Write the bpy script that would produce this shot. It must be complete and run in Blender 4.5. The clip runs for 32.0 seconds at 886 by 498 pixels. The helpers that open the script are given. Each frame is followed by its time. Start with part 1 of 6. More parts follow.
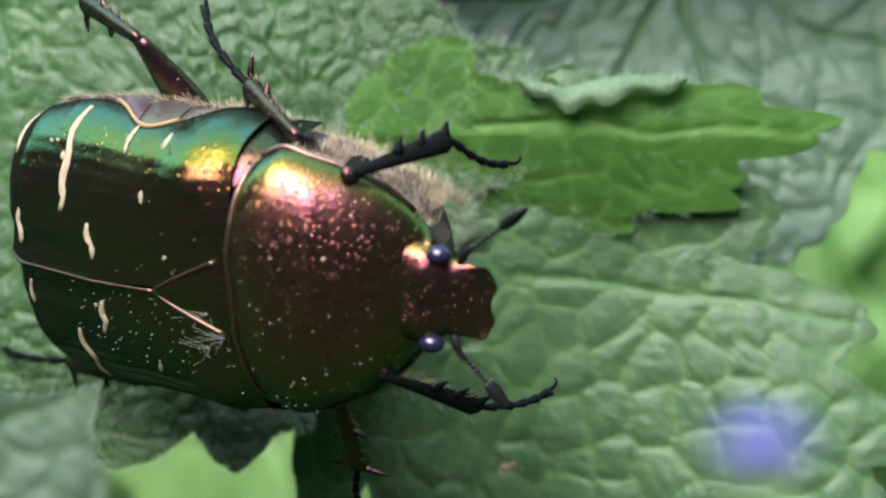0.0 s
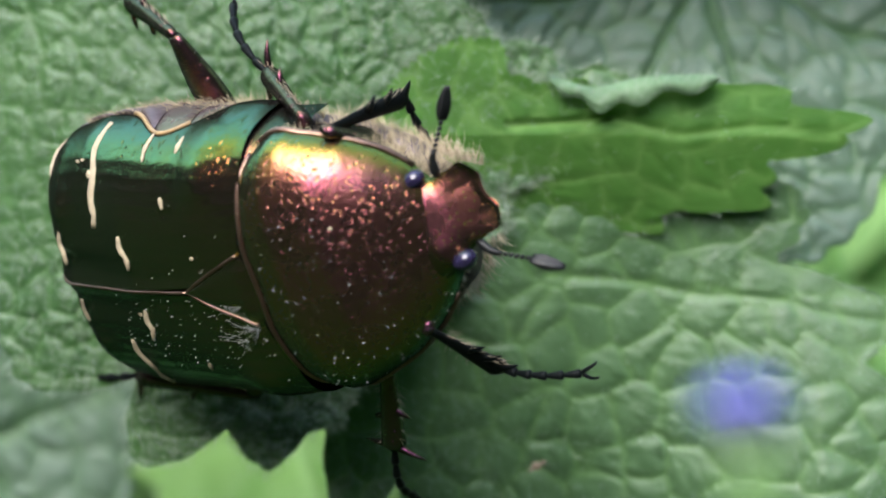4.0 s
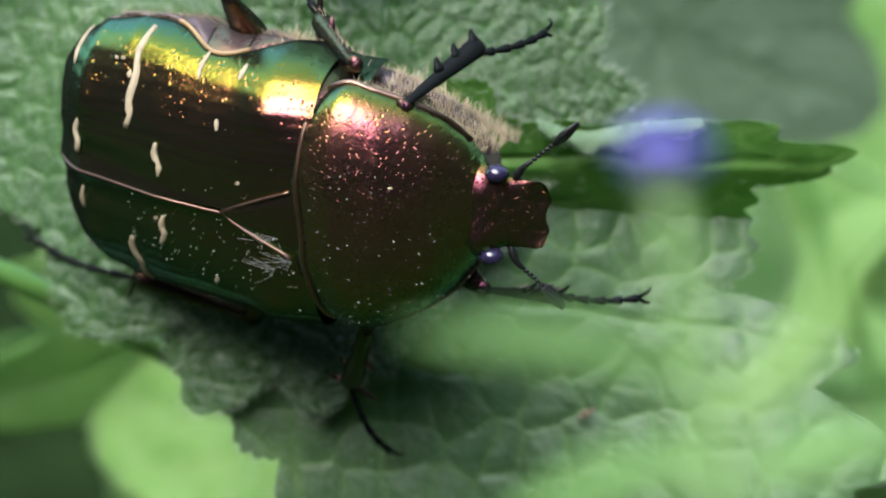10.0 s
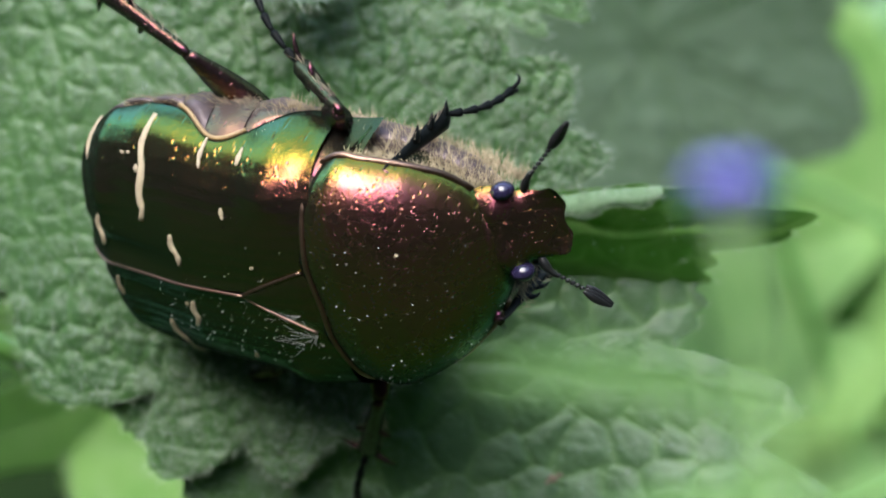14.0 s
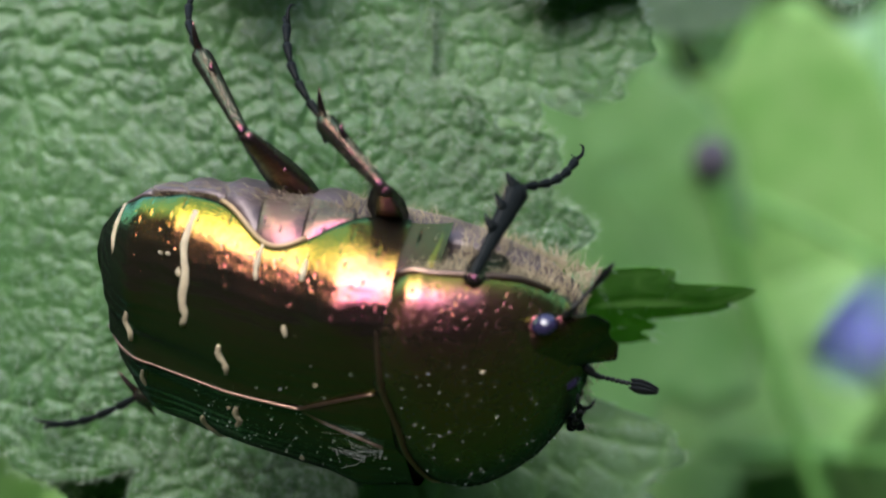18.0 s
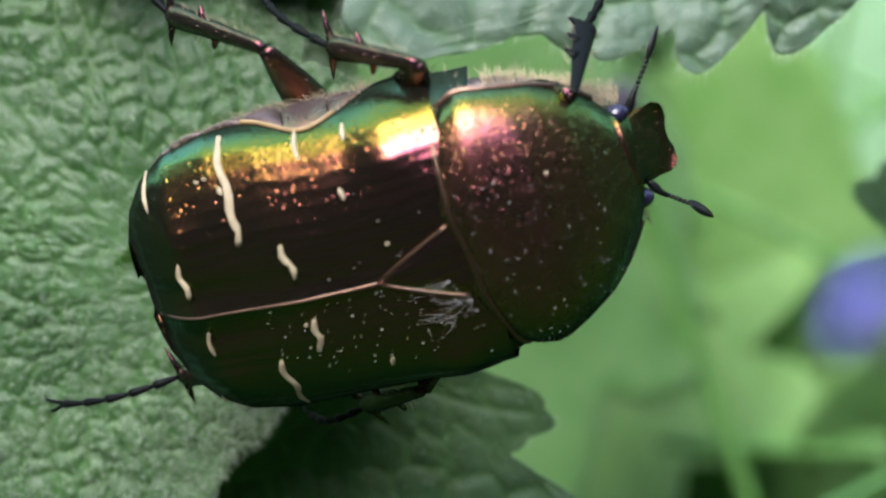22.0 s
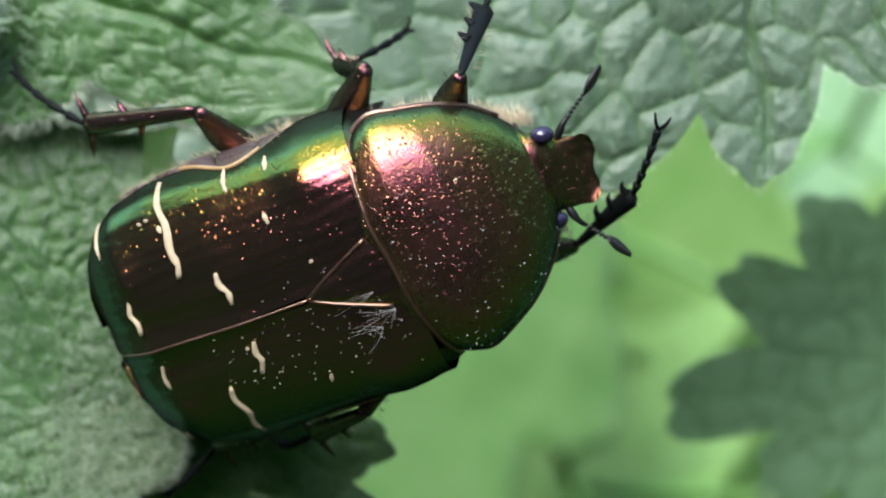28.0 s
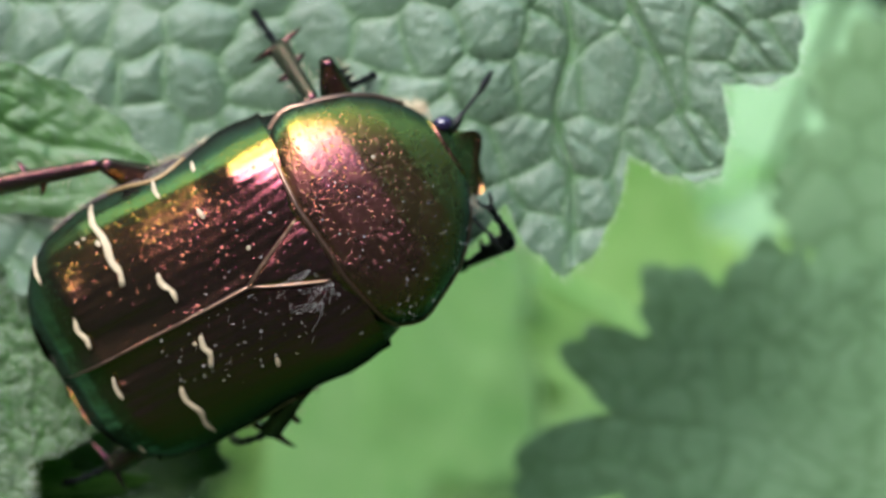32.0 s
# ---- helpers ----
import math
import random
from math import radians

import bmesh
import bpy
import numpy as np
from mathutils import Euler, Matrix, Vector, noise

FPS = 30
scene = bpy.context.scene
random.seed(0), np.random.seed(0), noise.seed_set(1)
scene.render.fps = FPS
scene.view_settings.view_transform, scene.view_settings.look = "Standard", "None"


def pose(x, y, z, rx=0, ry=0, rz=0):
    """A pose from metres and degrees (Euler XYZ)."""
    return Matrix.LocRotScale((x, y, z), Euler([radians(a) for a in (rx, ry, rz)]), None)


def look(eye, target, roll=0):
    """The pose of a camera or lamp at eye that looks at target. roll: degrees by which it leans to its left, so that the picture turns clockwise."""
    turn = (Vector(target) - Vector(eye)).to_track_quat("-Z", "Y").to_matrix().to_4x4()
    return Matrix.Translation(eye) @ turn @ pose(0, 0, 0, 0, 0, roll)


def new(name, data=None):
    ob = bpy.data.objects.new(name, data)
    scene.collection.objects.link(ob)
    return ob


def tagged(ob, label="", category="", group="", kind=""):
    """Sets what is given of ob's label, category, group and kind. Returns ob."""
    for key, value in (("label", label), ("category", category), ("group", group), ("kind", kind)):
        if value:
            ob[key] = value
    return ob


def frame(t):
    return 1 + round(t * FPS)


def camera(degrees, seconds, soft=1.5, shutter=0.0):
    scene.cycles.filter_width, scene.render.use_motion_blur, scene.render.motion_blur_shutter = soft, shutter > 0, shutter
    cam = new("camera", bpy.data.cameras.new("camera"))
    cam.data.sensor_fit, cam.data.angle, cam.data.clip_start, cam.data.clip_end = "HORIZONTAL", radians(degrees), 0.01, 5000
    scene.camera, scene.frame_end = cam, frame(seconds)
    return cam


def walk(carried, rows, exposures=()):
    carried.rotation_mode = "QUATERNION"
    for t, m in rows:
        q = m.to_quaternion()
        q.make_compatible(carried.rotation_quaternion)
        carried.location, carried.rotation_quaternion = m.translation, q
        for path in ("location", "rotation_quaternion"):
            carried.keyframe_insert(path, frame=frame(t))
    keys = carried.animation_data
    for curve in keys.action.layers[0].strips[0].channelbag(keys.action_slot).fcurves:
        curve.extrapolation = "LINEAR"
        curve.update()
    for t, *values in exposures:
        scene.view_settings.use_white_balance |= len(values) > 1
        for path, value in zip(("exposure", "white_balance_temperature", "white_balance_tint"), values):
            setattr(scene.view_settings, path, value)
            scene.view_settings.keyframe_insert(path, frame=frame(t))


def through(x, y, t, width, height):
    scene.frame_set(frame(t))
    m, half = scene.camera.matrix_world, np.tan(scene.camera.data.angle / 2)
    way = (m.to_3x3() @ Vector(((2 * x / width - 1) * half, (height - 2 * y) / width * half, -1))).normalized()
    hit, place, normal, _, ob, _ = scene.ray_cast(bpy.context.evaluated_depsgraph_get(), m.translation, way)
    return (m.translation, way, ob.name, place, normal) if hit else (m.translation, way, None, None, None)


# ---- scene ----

# One unit of the plan is a millimetre: u to the right, v up the slope, w towards the viewer.
MM = 0.001
TILT = radians(40)
VIEW = Matrix.Translation((0, 0, 0.30)) @ Matrix((
    (1, 0, 0, 0),
    (0, math.sin(TILT), -math.cos(TILT), 0),
    (0, math.cos(TILT), math.sin(TILT), 0),
    (0, 0, 0, 1)))


def at(u, v, w=0.0, ru=0.0, rv=0.0, rw=0.0):
    """A pose in the plan: millimetres and degrees."""
    return VIEW @ pose(u * MM, v * MM, w * MM, ru, rv, rw)


def turned(u, v, w, a, b, c):
    """A pose in the plan from a turn vector in radians."""
    r = Vector((a, b, c))
    q = Matrix.Rotation(r.length, 4, r) if r.length > 1e-6 else Matrix()
    return VIEW @ Matrix.Translation((u * MM, v * MM, w * MM)) @ q


# ---- camera ----
cam = camera(20, 32.0, soft=2.0)
cam.data.dof.use_dof = True
cam.data.dof.focus_distance = 0.0795
cam.data.dof.aperture_fstop = 66
walk(cam, [(t, at(u, v, w)) for t, u, v, w in (
    (0, 1.109, 0.024, 83.77), (0.5, 0.243, -1.963, 83.88), (1, -0.099, -1.689, 84.01), (1.5, 0.114, 0.384, 84.10),
    (2, 0.014, 0.383, 84.13), (2.5, 0.731, -1.642, 84.14), (3, 0.291, -0.320, 84.17), (3.5, 0.381, -0.605, 84.20),
    (4, -0.000, -0.000, 84.22), (4.5, -0.534, 1.837, 84.24), (6.5, 0.389, 6.661, 84.85), (7, 0.952, 6.047, 84.80),
    (7.5, 0.295, 4.821, 84.71), (8, 0.109, 3.888, 84.60), (8.5, 0.118, 3.131, 84.54), (9, 0.424, 1.731, 84.63),
    (9.5, 0.677, 0.524, 84.88), (10, 0.423, 1.008, 85.20), (10.5, 0.147, 1.233, 85.47), (11, -0.142, 3.203, 85.61),
    (11.5, -0.030, 3.291, 85.65), (12, -0.788, 4.499, 85.60), (12.5, -0.095, 4.410, 85.50), (13, -0.373, 4.852, 85.40),
    (13.5, 0.523, 3.766, 85.31), (15.5, 3.803, 3.371, 84.25), (16, 2.058, 4.432, 84.13), (16.5, 2.974, 5.659, 83.92),
    (17, 3.862, 4.498, 83.65), (17.5, 4.118, 5.074, 83.42), (18, 3.356, 6.106, 83.31), (18.5, 3.472, 5.532, 83.30),
    (19, 3.990, 5.360, 83.30), (19.5, 3.795, 4.728, 83.23), (20, 3.441, 4.986, 83.08), (20.5, 3.861, 4.642, 82.93),
    (21, 4.411, 5.070, 82.86), (21.5, 5.414, 4.731, 82.91), (22, 7.886, 5.497, 83.03), (22.5, 9.074, 7.126, 83.16),
    (23, 9.967, 6.212, 83.26), (23.5, 7.712, 4.864, 83.38), (24, 8.884, 5.128, 83.55), (24.5, 9.908, 6.768, 83.75),
    (25, 11.410, 7.000, 83.94), (25.5, 11.085, 7.249, 84.06), (27.5, 13.237, 8.817, 84.78), (28, 13.733, 9.555, 85.00),
    (28.5, 15.153, 10.992, 85.29), (29, 16.158, 10.918, 85.58), (29.5, 17.380, 12.747, 85.79), (30, 18.237, 12.511, 85.94),
    (30.5, 18.341, 12.233, 86.08), (31, 18.932, 13.082, 86.24), (31.5, 20.224, 13.312, 86.40), (32, 20.565, 12.702, 86.53),
)], exposures=[(0, 0.72), (4.5, 0.72), (6.5, 0.70), (13.5, 0.66), (15.5, 0.52), (20, 0.54), (22, 0.64), (25, 0.69), (28, 0.77), (32, 0.77)])

# ---- light ----
SUN = Vector((-0.42, -0.16, 0.89)).normalized()
world = bpy.data.worlds.new("sky")
scene.world = world
world.use_nodes = True
sky = world.node_tree.nodes.new("ShaderNodeTexSky")
sky.sky_type, sky.sun_disc = "NISHITA", False
sky.sun_elevation = math.asin(SUN.z)
sky.sun_rotation = math.atan2(SUN.x, SUN.y)
sky.air_density, sky.dust_density = 1.0, 2.0
back = world.node_tree.nodes["Background"]
back.inputs["Strength"].default_value = 0.42
world.node_tree.links.new(sky.outputs["Color"], back.inputs["Color"])
sun = new("sun", bpy.data.lights.new("sun", "SUN"))
sun.data.energy, sun.data.angle, sun.data.color = 5.75, radians(62), (1.0, 0.975, 0.96)
sun.matrix_world = look(SUN * 3, (0, 0, 0))
scene.view_settings.exposure = 0.78


# ---- materials ----
class Mat:
    """A node material; each method adds a node and gives its output."""

    def __init__(self, name):
        self.m = bpy.data.materials.new(name)
        self.m.use_nodes = True
        self.t = self.m.node_tree
        self.out = self.t.nodes["Material Output"]
        self.p = self.t.nodes["Principled BSDF"]

    def put(self, socket, value):
        if isinstance(value, bpy.types.NodeSocket):
            self.t.links.new(value, socket)
        elif isinstance(value, (tuple, list)) and len(value) == 3 and socket.type == "RGBA":
            socket.default_value = (*value, 1)
        else:
            socket.default_value = value

    def node(self, kind, out=0, **values):
        n = self.t.nodes.new(kind)
        for k, v in values.items():
            self.put(n.inputs[k.replace("_", " ")], v)
        return n.outputs[out]

    def coord(self, scale=1.0):
        n = self.t.nodes.new("ShaderNodeTexCoord")
        m = self.t.nodes.new("ShaderNodeMapping")
        m.inputs["Scale"].default_value = (scale,) * 3 if not isinstance(scale, tuple) else scale
        self.t.links.new(n.outputs["Object"], m.inputs["Vector"])
        return m.outputs[0]

    def noise(self, scale, detail=4.0, rough=0.6, vec=None):
        return self.node("ShaderNodeTexNoise", 0, Vector=vec or self.coord(), Scale=scale, Detail=detail, Roughness=rough)

    def voronoi(self, scale, feature="F1", vec=None):
        n = self.t.nodes.new("ShaderNodeTexVoronoi")
        n.feature = feature
        self.put(n.inputs["Vector"], vec or self.coord())
        n.inputs["Scale"].default_value = scale
        return n.outputs["Distance"]

    def ramp(self, fac, *stops):
        n = self.t.nodes.new("ShaderNodeValToRGB")
        e = n.color_ramp.elements
        while len(e) < len(stops):
            e.new(0.5)
        for s, (p, c) in zip(e, stops):
            s.position, s.color = p, (*c, 1) if isinstance(c, (tuple, list)) else (c, c, c, 1)
        self.put(n.inputs[0], fac)
        return n.outputs[0]

    def mix(self, fac, a, b, blend="MIX"):
        n = self.t.nodes.new("ShaderNodeMix")
        n.data_type, n.blend_type = "RGBA", blend
        self.put(n.inputs[0], fac)
        self.put(n.inputs[6], a)
        self.put(n.inputs[7], b)
        return n.outputs[2]

    def math(self, op, a, b=0.0):
        n = self.t.nodes.new("ShaderNodeMath")
        n.operation = op
        self.put(n.inputs[0], a)
        self.put(n.inputs[1], b)
        return n.outputs[0]

    def attr(self, name):
        n = self.t.nodes.new("ShaderNodeAttribute")
        n.attribute_name = name
        return n.outputs["Fac"]

    def bump(self, height, strength, distance, normal=None):
        n = self.t.nodes.new("ShaderNodeBump")
        n.inputs["Strength"].default_value, n.inputs["Distance"].default_value = strength, distance
        self.put(n.inputs["Height"], height)
        if normal:
            self.put(n.inputs["Normal"], normal)
        return n.outputs[0]

    def set(self, **values):
        for k, v in values.items():
            self.put(self.p.inputs[k.replace("_", " ")], v)
        return self

    def translucent(self, fac, color):
        """Lets part of the light through the blade."""
        tr = self.node("ShaderNodeBsdfTranslucent", Color=color)
        mixer = self.t.nodes.new("ShaderNodeMixShader")
        mixer.inputs[0].default_value = fac
        self.t.links.new(self.p.outputs[0], mixer.inputs[1])
        self.t.links.new(tr, mixer.inputs[2])
        self.t.links.new(mixer.outputs[0], self.out.inputs[0])
        return self


def leaf_material(name, dark, light, vein, rough=0.52, through=0.3, grain=1.0, gloss=0.45, sheen=0.25, glow=(0.25, 0.55, 0.05), vary=0.0):
    m = Mat(name)
    big = m.math("ADD", m.math("MULTIPLY", m.noise(260, 3), 0.6), m.math("MULTIPLY", m.noise(85, 2), 0.4))
    fine = m.noise(2600, 5)
    c = m.mix(m.ramp(big, (0.36, 0.0), (0.62, 1.0)), dark, light)
    c = m.mix(m.math("MULTIPLY", m.attr("vein"), 0.75), c, vein)
    c = m.mix(0.22, c, m.ramp(fine, (0.3, 0.35), (0.75, 1.0)), "MULTIPLY")
    if vary:
        # each leaf has its own tone
        own = m.t.nodes.new("ShaderNodeObjectInfo").outputs["Random"]
        c = m.mix(vary, c, m.ramp(own, (0.0, (0.30, 0.42, 0.22)), (0.5, (0.85, 0.9, 0.8)), (1.0, (1.1, 1.08, 0.85))), "MULTIPLY")
    m.set(Base_Color=c, Roughness=m.ramp(fine, (0.2, rough - 0.08), (0.8, rough + 0.14)), Specular_IOR_Level=gloss)
    n = m.bump(m.voronoi(3800), 0.35 * grain, 0.00006)
    n = m.bump(m.noise(1400, 6, 0.7), 0.5 * grain, 0.00012, n)
    m.set(Normal=n, Sheen_Weight=sheen, Sheen_Roughness=0.5)
    m.put(m.p.inputs["Sheen Tint"], (0.85, 0.95, 0.9))
    return m.translucent(through, m.mix(0.5, c, glow)).m


LEAF_MAIN = leaf_material("hairy_leaf", (0.027, 0.088, 0.025), (0.078, 0.185, 0.060), (0.050, 0.165, 0.022), rough=0.43, gloss=0.62, sheen=0.14)
LEAF_GREY = leaf_material("crinkled_leaf", (0.070, 0.130, 0.080), (0.118, 0.198, 0.134), (0.055, 0.15, 0.04), rough=0.50, gloss=0.6, grain=0.5, through=0.2)
LEAF_RIGHT = leaf_material("grey_green_leaf", (0.040, 0.105, 0.036), (0.092, 0.182, 0.076), (0.12, 0.25, 0.07), rough=0.46, gloss=0.55, grain=0.6, through=0.25, sheen=0.22)
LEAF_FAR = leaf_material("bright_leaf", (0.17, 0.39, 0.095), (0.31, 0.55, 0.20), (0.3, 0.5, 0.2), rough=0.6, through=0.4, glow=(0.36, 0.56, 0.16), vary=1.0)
# copy of the far leaf without its darker tones; sunlit brightness set in colour
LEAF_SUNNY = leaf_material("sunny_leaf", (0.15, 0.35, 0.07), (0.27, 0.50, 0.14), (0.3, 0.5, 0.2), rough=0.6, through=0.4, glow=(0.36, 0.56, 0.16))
# darker copy of the grey-green leaf for shade_leaf, shade put into the colour
LEAF_SHADE = leaf_material("shaded_grey_leaf", (0.055, 0.105, 0.058), (0.085, 0.145, 0.088), (0.06, 0.13, 0.05), rough=0.6)
LEAF_DARK = leaf_material("shaded_leaf", (0.185, 0.35, 0.16), (0.245, 0.43, 0.215), (0.08, 0.19, 0.06), rough=0.6)
# brighter, yellower green: sunlight through the thin lobe is partly in the colour
LEAF_LIT = leaf_material("thin_sunlit_leaf", (0.058, 0.175, 0.026), (0.10, 0.255, 0.048), (0.20, 0.38, 0.10), rough=0.55, through=0.45, grain=0.5, gloss=0.25, sheen=0.05)


def plain(name, color, rough=0.5, metal=0.0, scale=900, amount=0.4, bump=0.0, **more):
    m = Mat(name)
    f = m.noise(scale, 4)
    c = m.mix(amount, color, m.ramp(f, (0.25, 0.35), (0.75, 1.15)), "MULTIPLY")
    m.set(Base_Color=c, Roughness=rough, Metallic=metal, **more)
    if bump:
        m.set(Normal=m.bump(f, 0.5, bump))
    return m.m


STEM = plain("green_stem", (0.10, 0.26, 0.05), 0.5, scale=500)
PETAL = plain("violet_petal", (0.16, 0.15, 0.62), 0.6, scale=1200)
HAIR = plain("white_hair", (0.46, 0.58, 0.42), 0.5)


# ---- building ----
def mesh_of(name, verts, faces, material, smooth=True, scale=MM):
    me = bpy.data.meshes.new(name)
    v = np.asarray(verts, float) * scale
    me.from_pydata(v.tolist(), [], [tuple(int(i) for i in f) for f in faces])
    if smooth:
        me.polygons.foreach_set("use_smooth", [True] * len(me.polygons))
    me.materials.append(material)
    return me


def piece(name, verts, faces, material, parent=None, label="", smooth=True, kind=""):
    ob = new(name, mesh_of(name, verts, faces, material, smooth))
    if parent:
        ob.parent = parent
    return tagged(ob, label=label, kind=kind)


def thing(name, m, label, category, group="", kind=""):
    ob = new(name)
    ob.empty_display_size = 0.001
    ob.matrix_world = m
    return tagged(ob, label, category, group, kind)


def smooth_noise(u, v, cell, seed):
    """Value noise over arrays."""
    r = np.random.RandomState(seed)
    g = r.rand(64, 64)
    x, y = u / cell + 200, v / cell + 200
    i, j = np.floor(x).astype(int), np.floor(y).astype(int)
    fx, fy = x - i, y - j
    fx, fy = fx * fx * (3 - 2 * fx), fy * fy * (3 - 2 * fy)
    a = g[i % 64, j % 64] * (1 - fx) + g[(i + 1) % 64, j % 64] * fx
    b = g[i % 64, (j + 1) % 64] * (1 - fx) + g[(i + 1) % 64, (j + 1) % 64] * fx
    return a * (1 - fy) + b * fy


def cells(u, v, size, seed):
    """Distance to the border of irregular cells, 0 on the border, about 0.5 in the middle."""
    r = np.random.RandomState(seed)
    jit = r.rand(64, 64, 2) * 0.8 + 0.1
    x, y = u / size + 200, v / size + 200
    i, j = np.floor(x).astype(int), np.floor(y).astype(int)
    f1 = np.full(u.shape, 9.0)
    f2 = np.full(u.shape, 9.0)
    for a in (-1, 0, 1):
        for b in (-1, 0, 1):
            p = jit[(i + a) % 64, (j + b) % 64]
            d = np.hypot(i + a + p[..., 0] - x, j + b + p[..., 1] - y)
            f2 = np.minimum(np.maximum(f1, d), f2)
            f1 = np.minimum(f1, d)
    return f2 - f1


def from_line(u, v, a, b):
    """Distance to the segment a-b and the share of the way along it."""
    a, b = np.array(a, float), np.array(b, float)
    d = b - a
    s = np.clip(((u - a[0]) * d[0] + (v - a[1]) * d[1]) / (d @ d), 0, 1)
    return np.hypot(u - a[0] - s * d[0], v - a[1] - s * d[1]), s


def leaf(name, lobes, m, material, label, cell=1.7, pucker=0.28, tooth=0.35, teeth=34, sectors=420, rings=70,
         bend=None, hairs=0, hair_length=0.45, seed=1, thick=0.12, group="", stalk=None, rim=0, point=1.5,
         veins=(0, 360), vein_from=0.0, side_veins=1.0, small=0.28, grain=0.05, warp=0.5, groove=0.16):
    """A lobed leaf in its own plane; lobes: (angle, length, depth of the notch after it), counter-clockwise."""
    r = np.random.RandomState(seed)
    th = np.linspace(0, 2 * np.pi, sectors, endpoint=False)
    deg = np.degrees(th)
    lobes = sorted((a % 360, l, k) for a, l, k in lobes)
    rad = np.zeros(sectors)
    for (a, l, k), (a2, l2, _) in zip(lobes, lobes[1:] + [(lobes[0][0] + 360, *lobes[0][1:])]):
        x = (deg - a) % 360
        gap = a2 - a
        inside = x < gap
        s = np.clip(x / gap * 2, 0, 2)
        here = np.where(s < 1, k + (l - k) * (1 - s ** point), k + (l2 - k) * (1 - (2 - s) ** point))
        rad = np.where(inside, here, rad)
    saw = (deg * teeth / 360 + 0.35 * np.sin(np.radians(deg * 5))) % 1.0
    rad = rad + tooth * (1 - np.abs(saw * 2 - 1) ** 1.6) * rad / rad.mean() + 0.15 * (smooth_noise(deg, deg * 0, 7, seed) - 0.5)
    s = (np.arange(1, rings + 1) / rings) ** 0.8
    U = np.concatenate([[0], (s[:, None] * rad * np.cos(th)).ravel()])
    V = np.concatenate([[0], (s[:, None] * rad * np.sin(th)).ravel()])
    edge = np.concatenate([[0], np.repeat(s, sectors)])
    # veins, a little wavy
    sway = 0.9 * (smooth_noise(U, V, 2.6, seed + 7) - 0.5), 0.9 * (smooth_noise(U, V, 2.6, seed + 8) - 0.5)
    U0, V0, U, V = U, V, U + sway[0], V + sway[1]
    d1 = np.full(U.shape, 99.0)
    d2 = np.full(U.shape, 99.0)
    for a, l, _ in lobes:
        if not veins[0] <= (a - veins[0]) % 360 + veins[0] <= veins[1]:
            continue
        tip = l * np.array([math.cos(radians(a)), math.sin(radians(a))])
        d, along = from_line(U, V, tip * vein_from, tip * 0.98)
        d1 = np.minimum(d1, d + 0.12 * along)
        side = np.array([-tip[1], tip[0]]) / l
        for k in range(2 + int(9 * vein_from), 9):
            foot = tip * k / 9.5
            for sg in (1, -1):
                out = foot + tip / l * l * 0.12 + sg * side * l * 0.20 * (1.1 - 0.07 * k)
                d, along = from_line(U, V, foot, out)
                d2 = np.minimum(d2, d + 0.2 * along)
    U, V = U0, V0
    wu = U + warp * (smooth_noise(U, V, 1.3, seed + 3) - 0.5)
    wv = V + warp * (smooth_noise(U, V, 1.3, seed + 4) - 0.5)
    c = np.clip(cells(wu, wv, cell, seed + 1) * 1.7, 0, 1)
    c2 = np.clip(cells(wu, wv, cell * 0.42, seed + 2) * 1.7, 0, 1)
    rough = 0.35 + 1.1 * smooth_noise(U, V, 3.1, seed + 9)
    lift = rough * (np.sqrt(c) * 0.8 + small * np.sqrt(c2) + grain * smooth_noise(U, V, 0.22, seed + 10) * 4) * np.clip(d1 / 0.35, 0.15, 1) * (1 - side_veins * (1 - np.clip(d2 / 0.3, 0.25, 1)))
    z = pucker * lift - groove * np.exp(-(d1 / 0.2) ** 2) + 0.5 * (smooth_noise(U, V, 5, seed + 5) - 0.5)
    if bend:
        z = z + bend(U, V)
    vein = np.clip(np.exp(-(d1 / 0.16) ** 2) + 0.7 * side_veins * np.exp(-(d2 / 0.11) ** 2) + 0.7 * np.exp(-(c / 0.22) ** 2) + 0.15 * np.exp(-(c2 / 0.2) ** 2), 0, 1)
    n = len(U)
    verts = np.concatenate([np.stack([U, V, z], 1), np.stack([U, V, z - thick * (1.0 - 0.6 * edge)], 1)])
    k = np.arange(sectors)
    nx = (k + 1) % sectors
    faces = [np.stack([np.zeros(sectors, int), 1 + k, 1 + nx], 1)]
    quads = []
    for i in range(rings - 1):
        a, b = 1 + i * sectors, 1 + (i + 1) * sectors
        quads.append(np.stack([a + k, b + k, b + nx, a + nx], 1))
    quads = np.concatenate(quads)
    last = 1 + (rings - 1) * sectors
    allf = faces[0].tolist() + quads.tolist() + (faces[0][:, ::-1] + n).tolist() + (quads[:, ::-1] + n).tolist()
    allf += np.stack([last + k, n + last + k, n + last + nx, last + nx], 1).tolist()
    top = thing(name, m, label, "leaf", group)
    blade = piece("blade", verts, allf, material, top)
    at_ = blade.data.attributes.new("vein", "FLOAT", "POINT")
    at_.data.foreach_set("value", np.concatenate([vein, vein]).astype(np.float32))
    if hairs or rim:
        pick = 1 + (rings * r.rand(hairs) ** 0.625).astype(int) * sectors + r.randint(0, sectors, hairs)
        edge_pick = last + r.randint(0, sectors, rim)
        pick = np.concatenate([pick, edge_pick])
        P = np.stack([U[pick], V[pick], z[pick]], 1)
        lean = r.randn(len(pick), 3) * 0.45 + (0.15, -0.1, 0.9)
        out = np.stack([U[pick], V[pick], 0 * U[pick]], 1)
        out = out / (np.linalg.norm(out, axis=1, keepdims=True) + 1e-6)
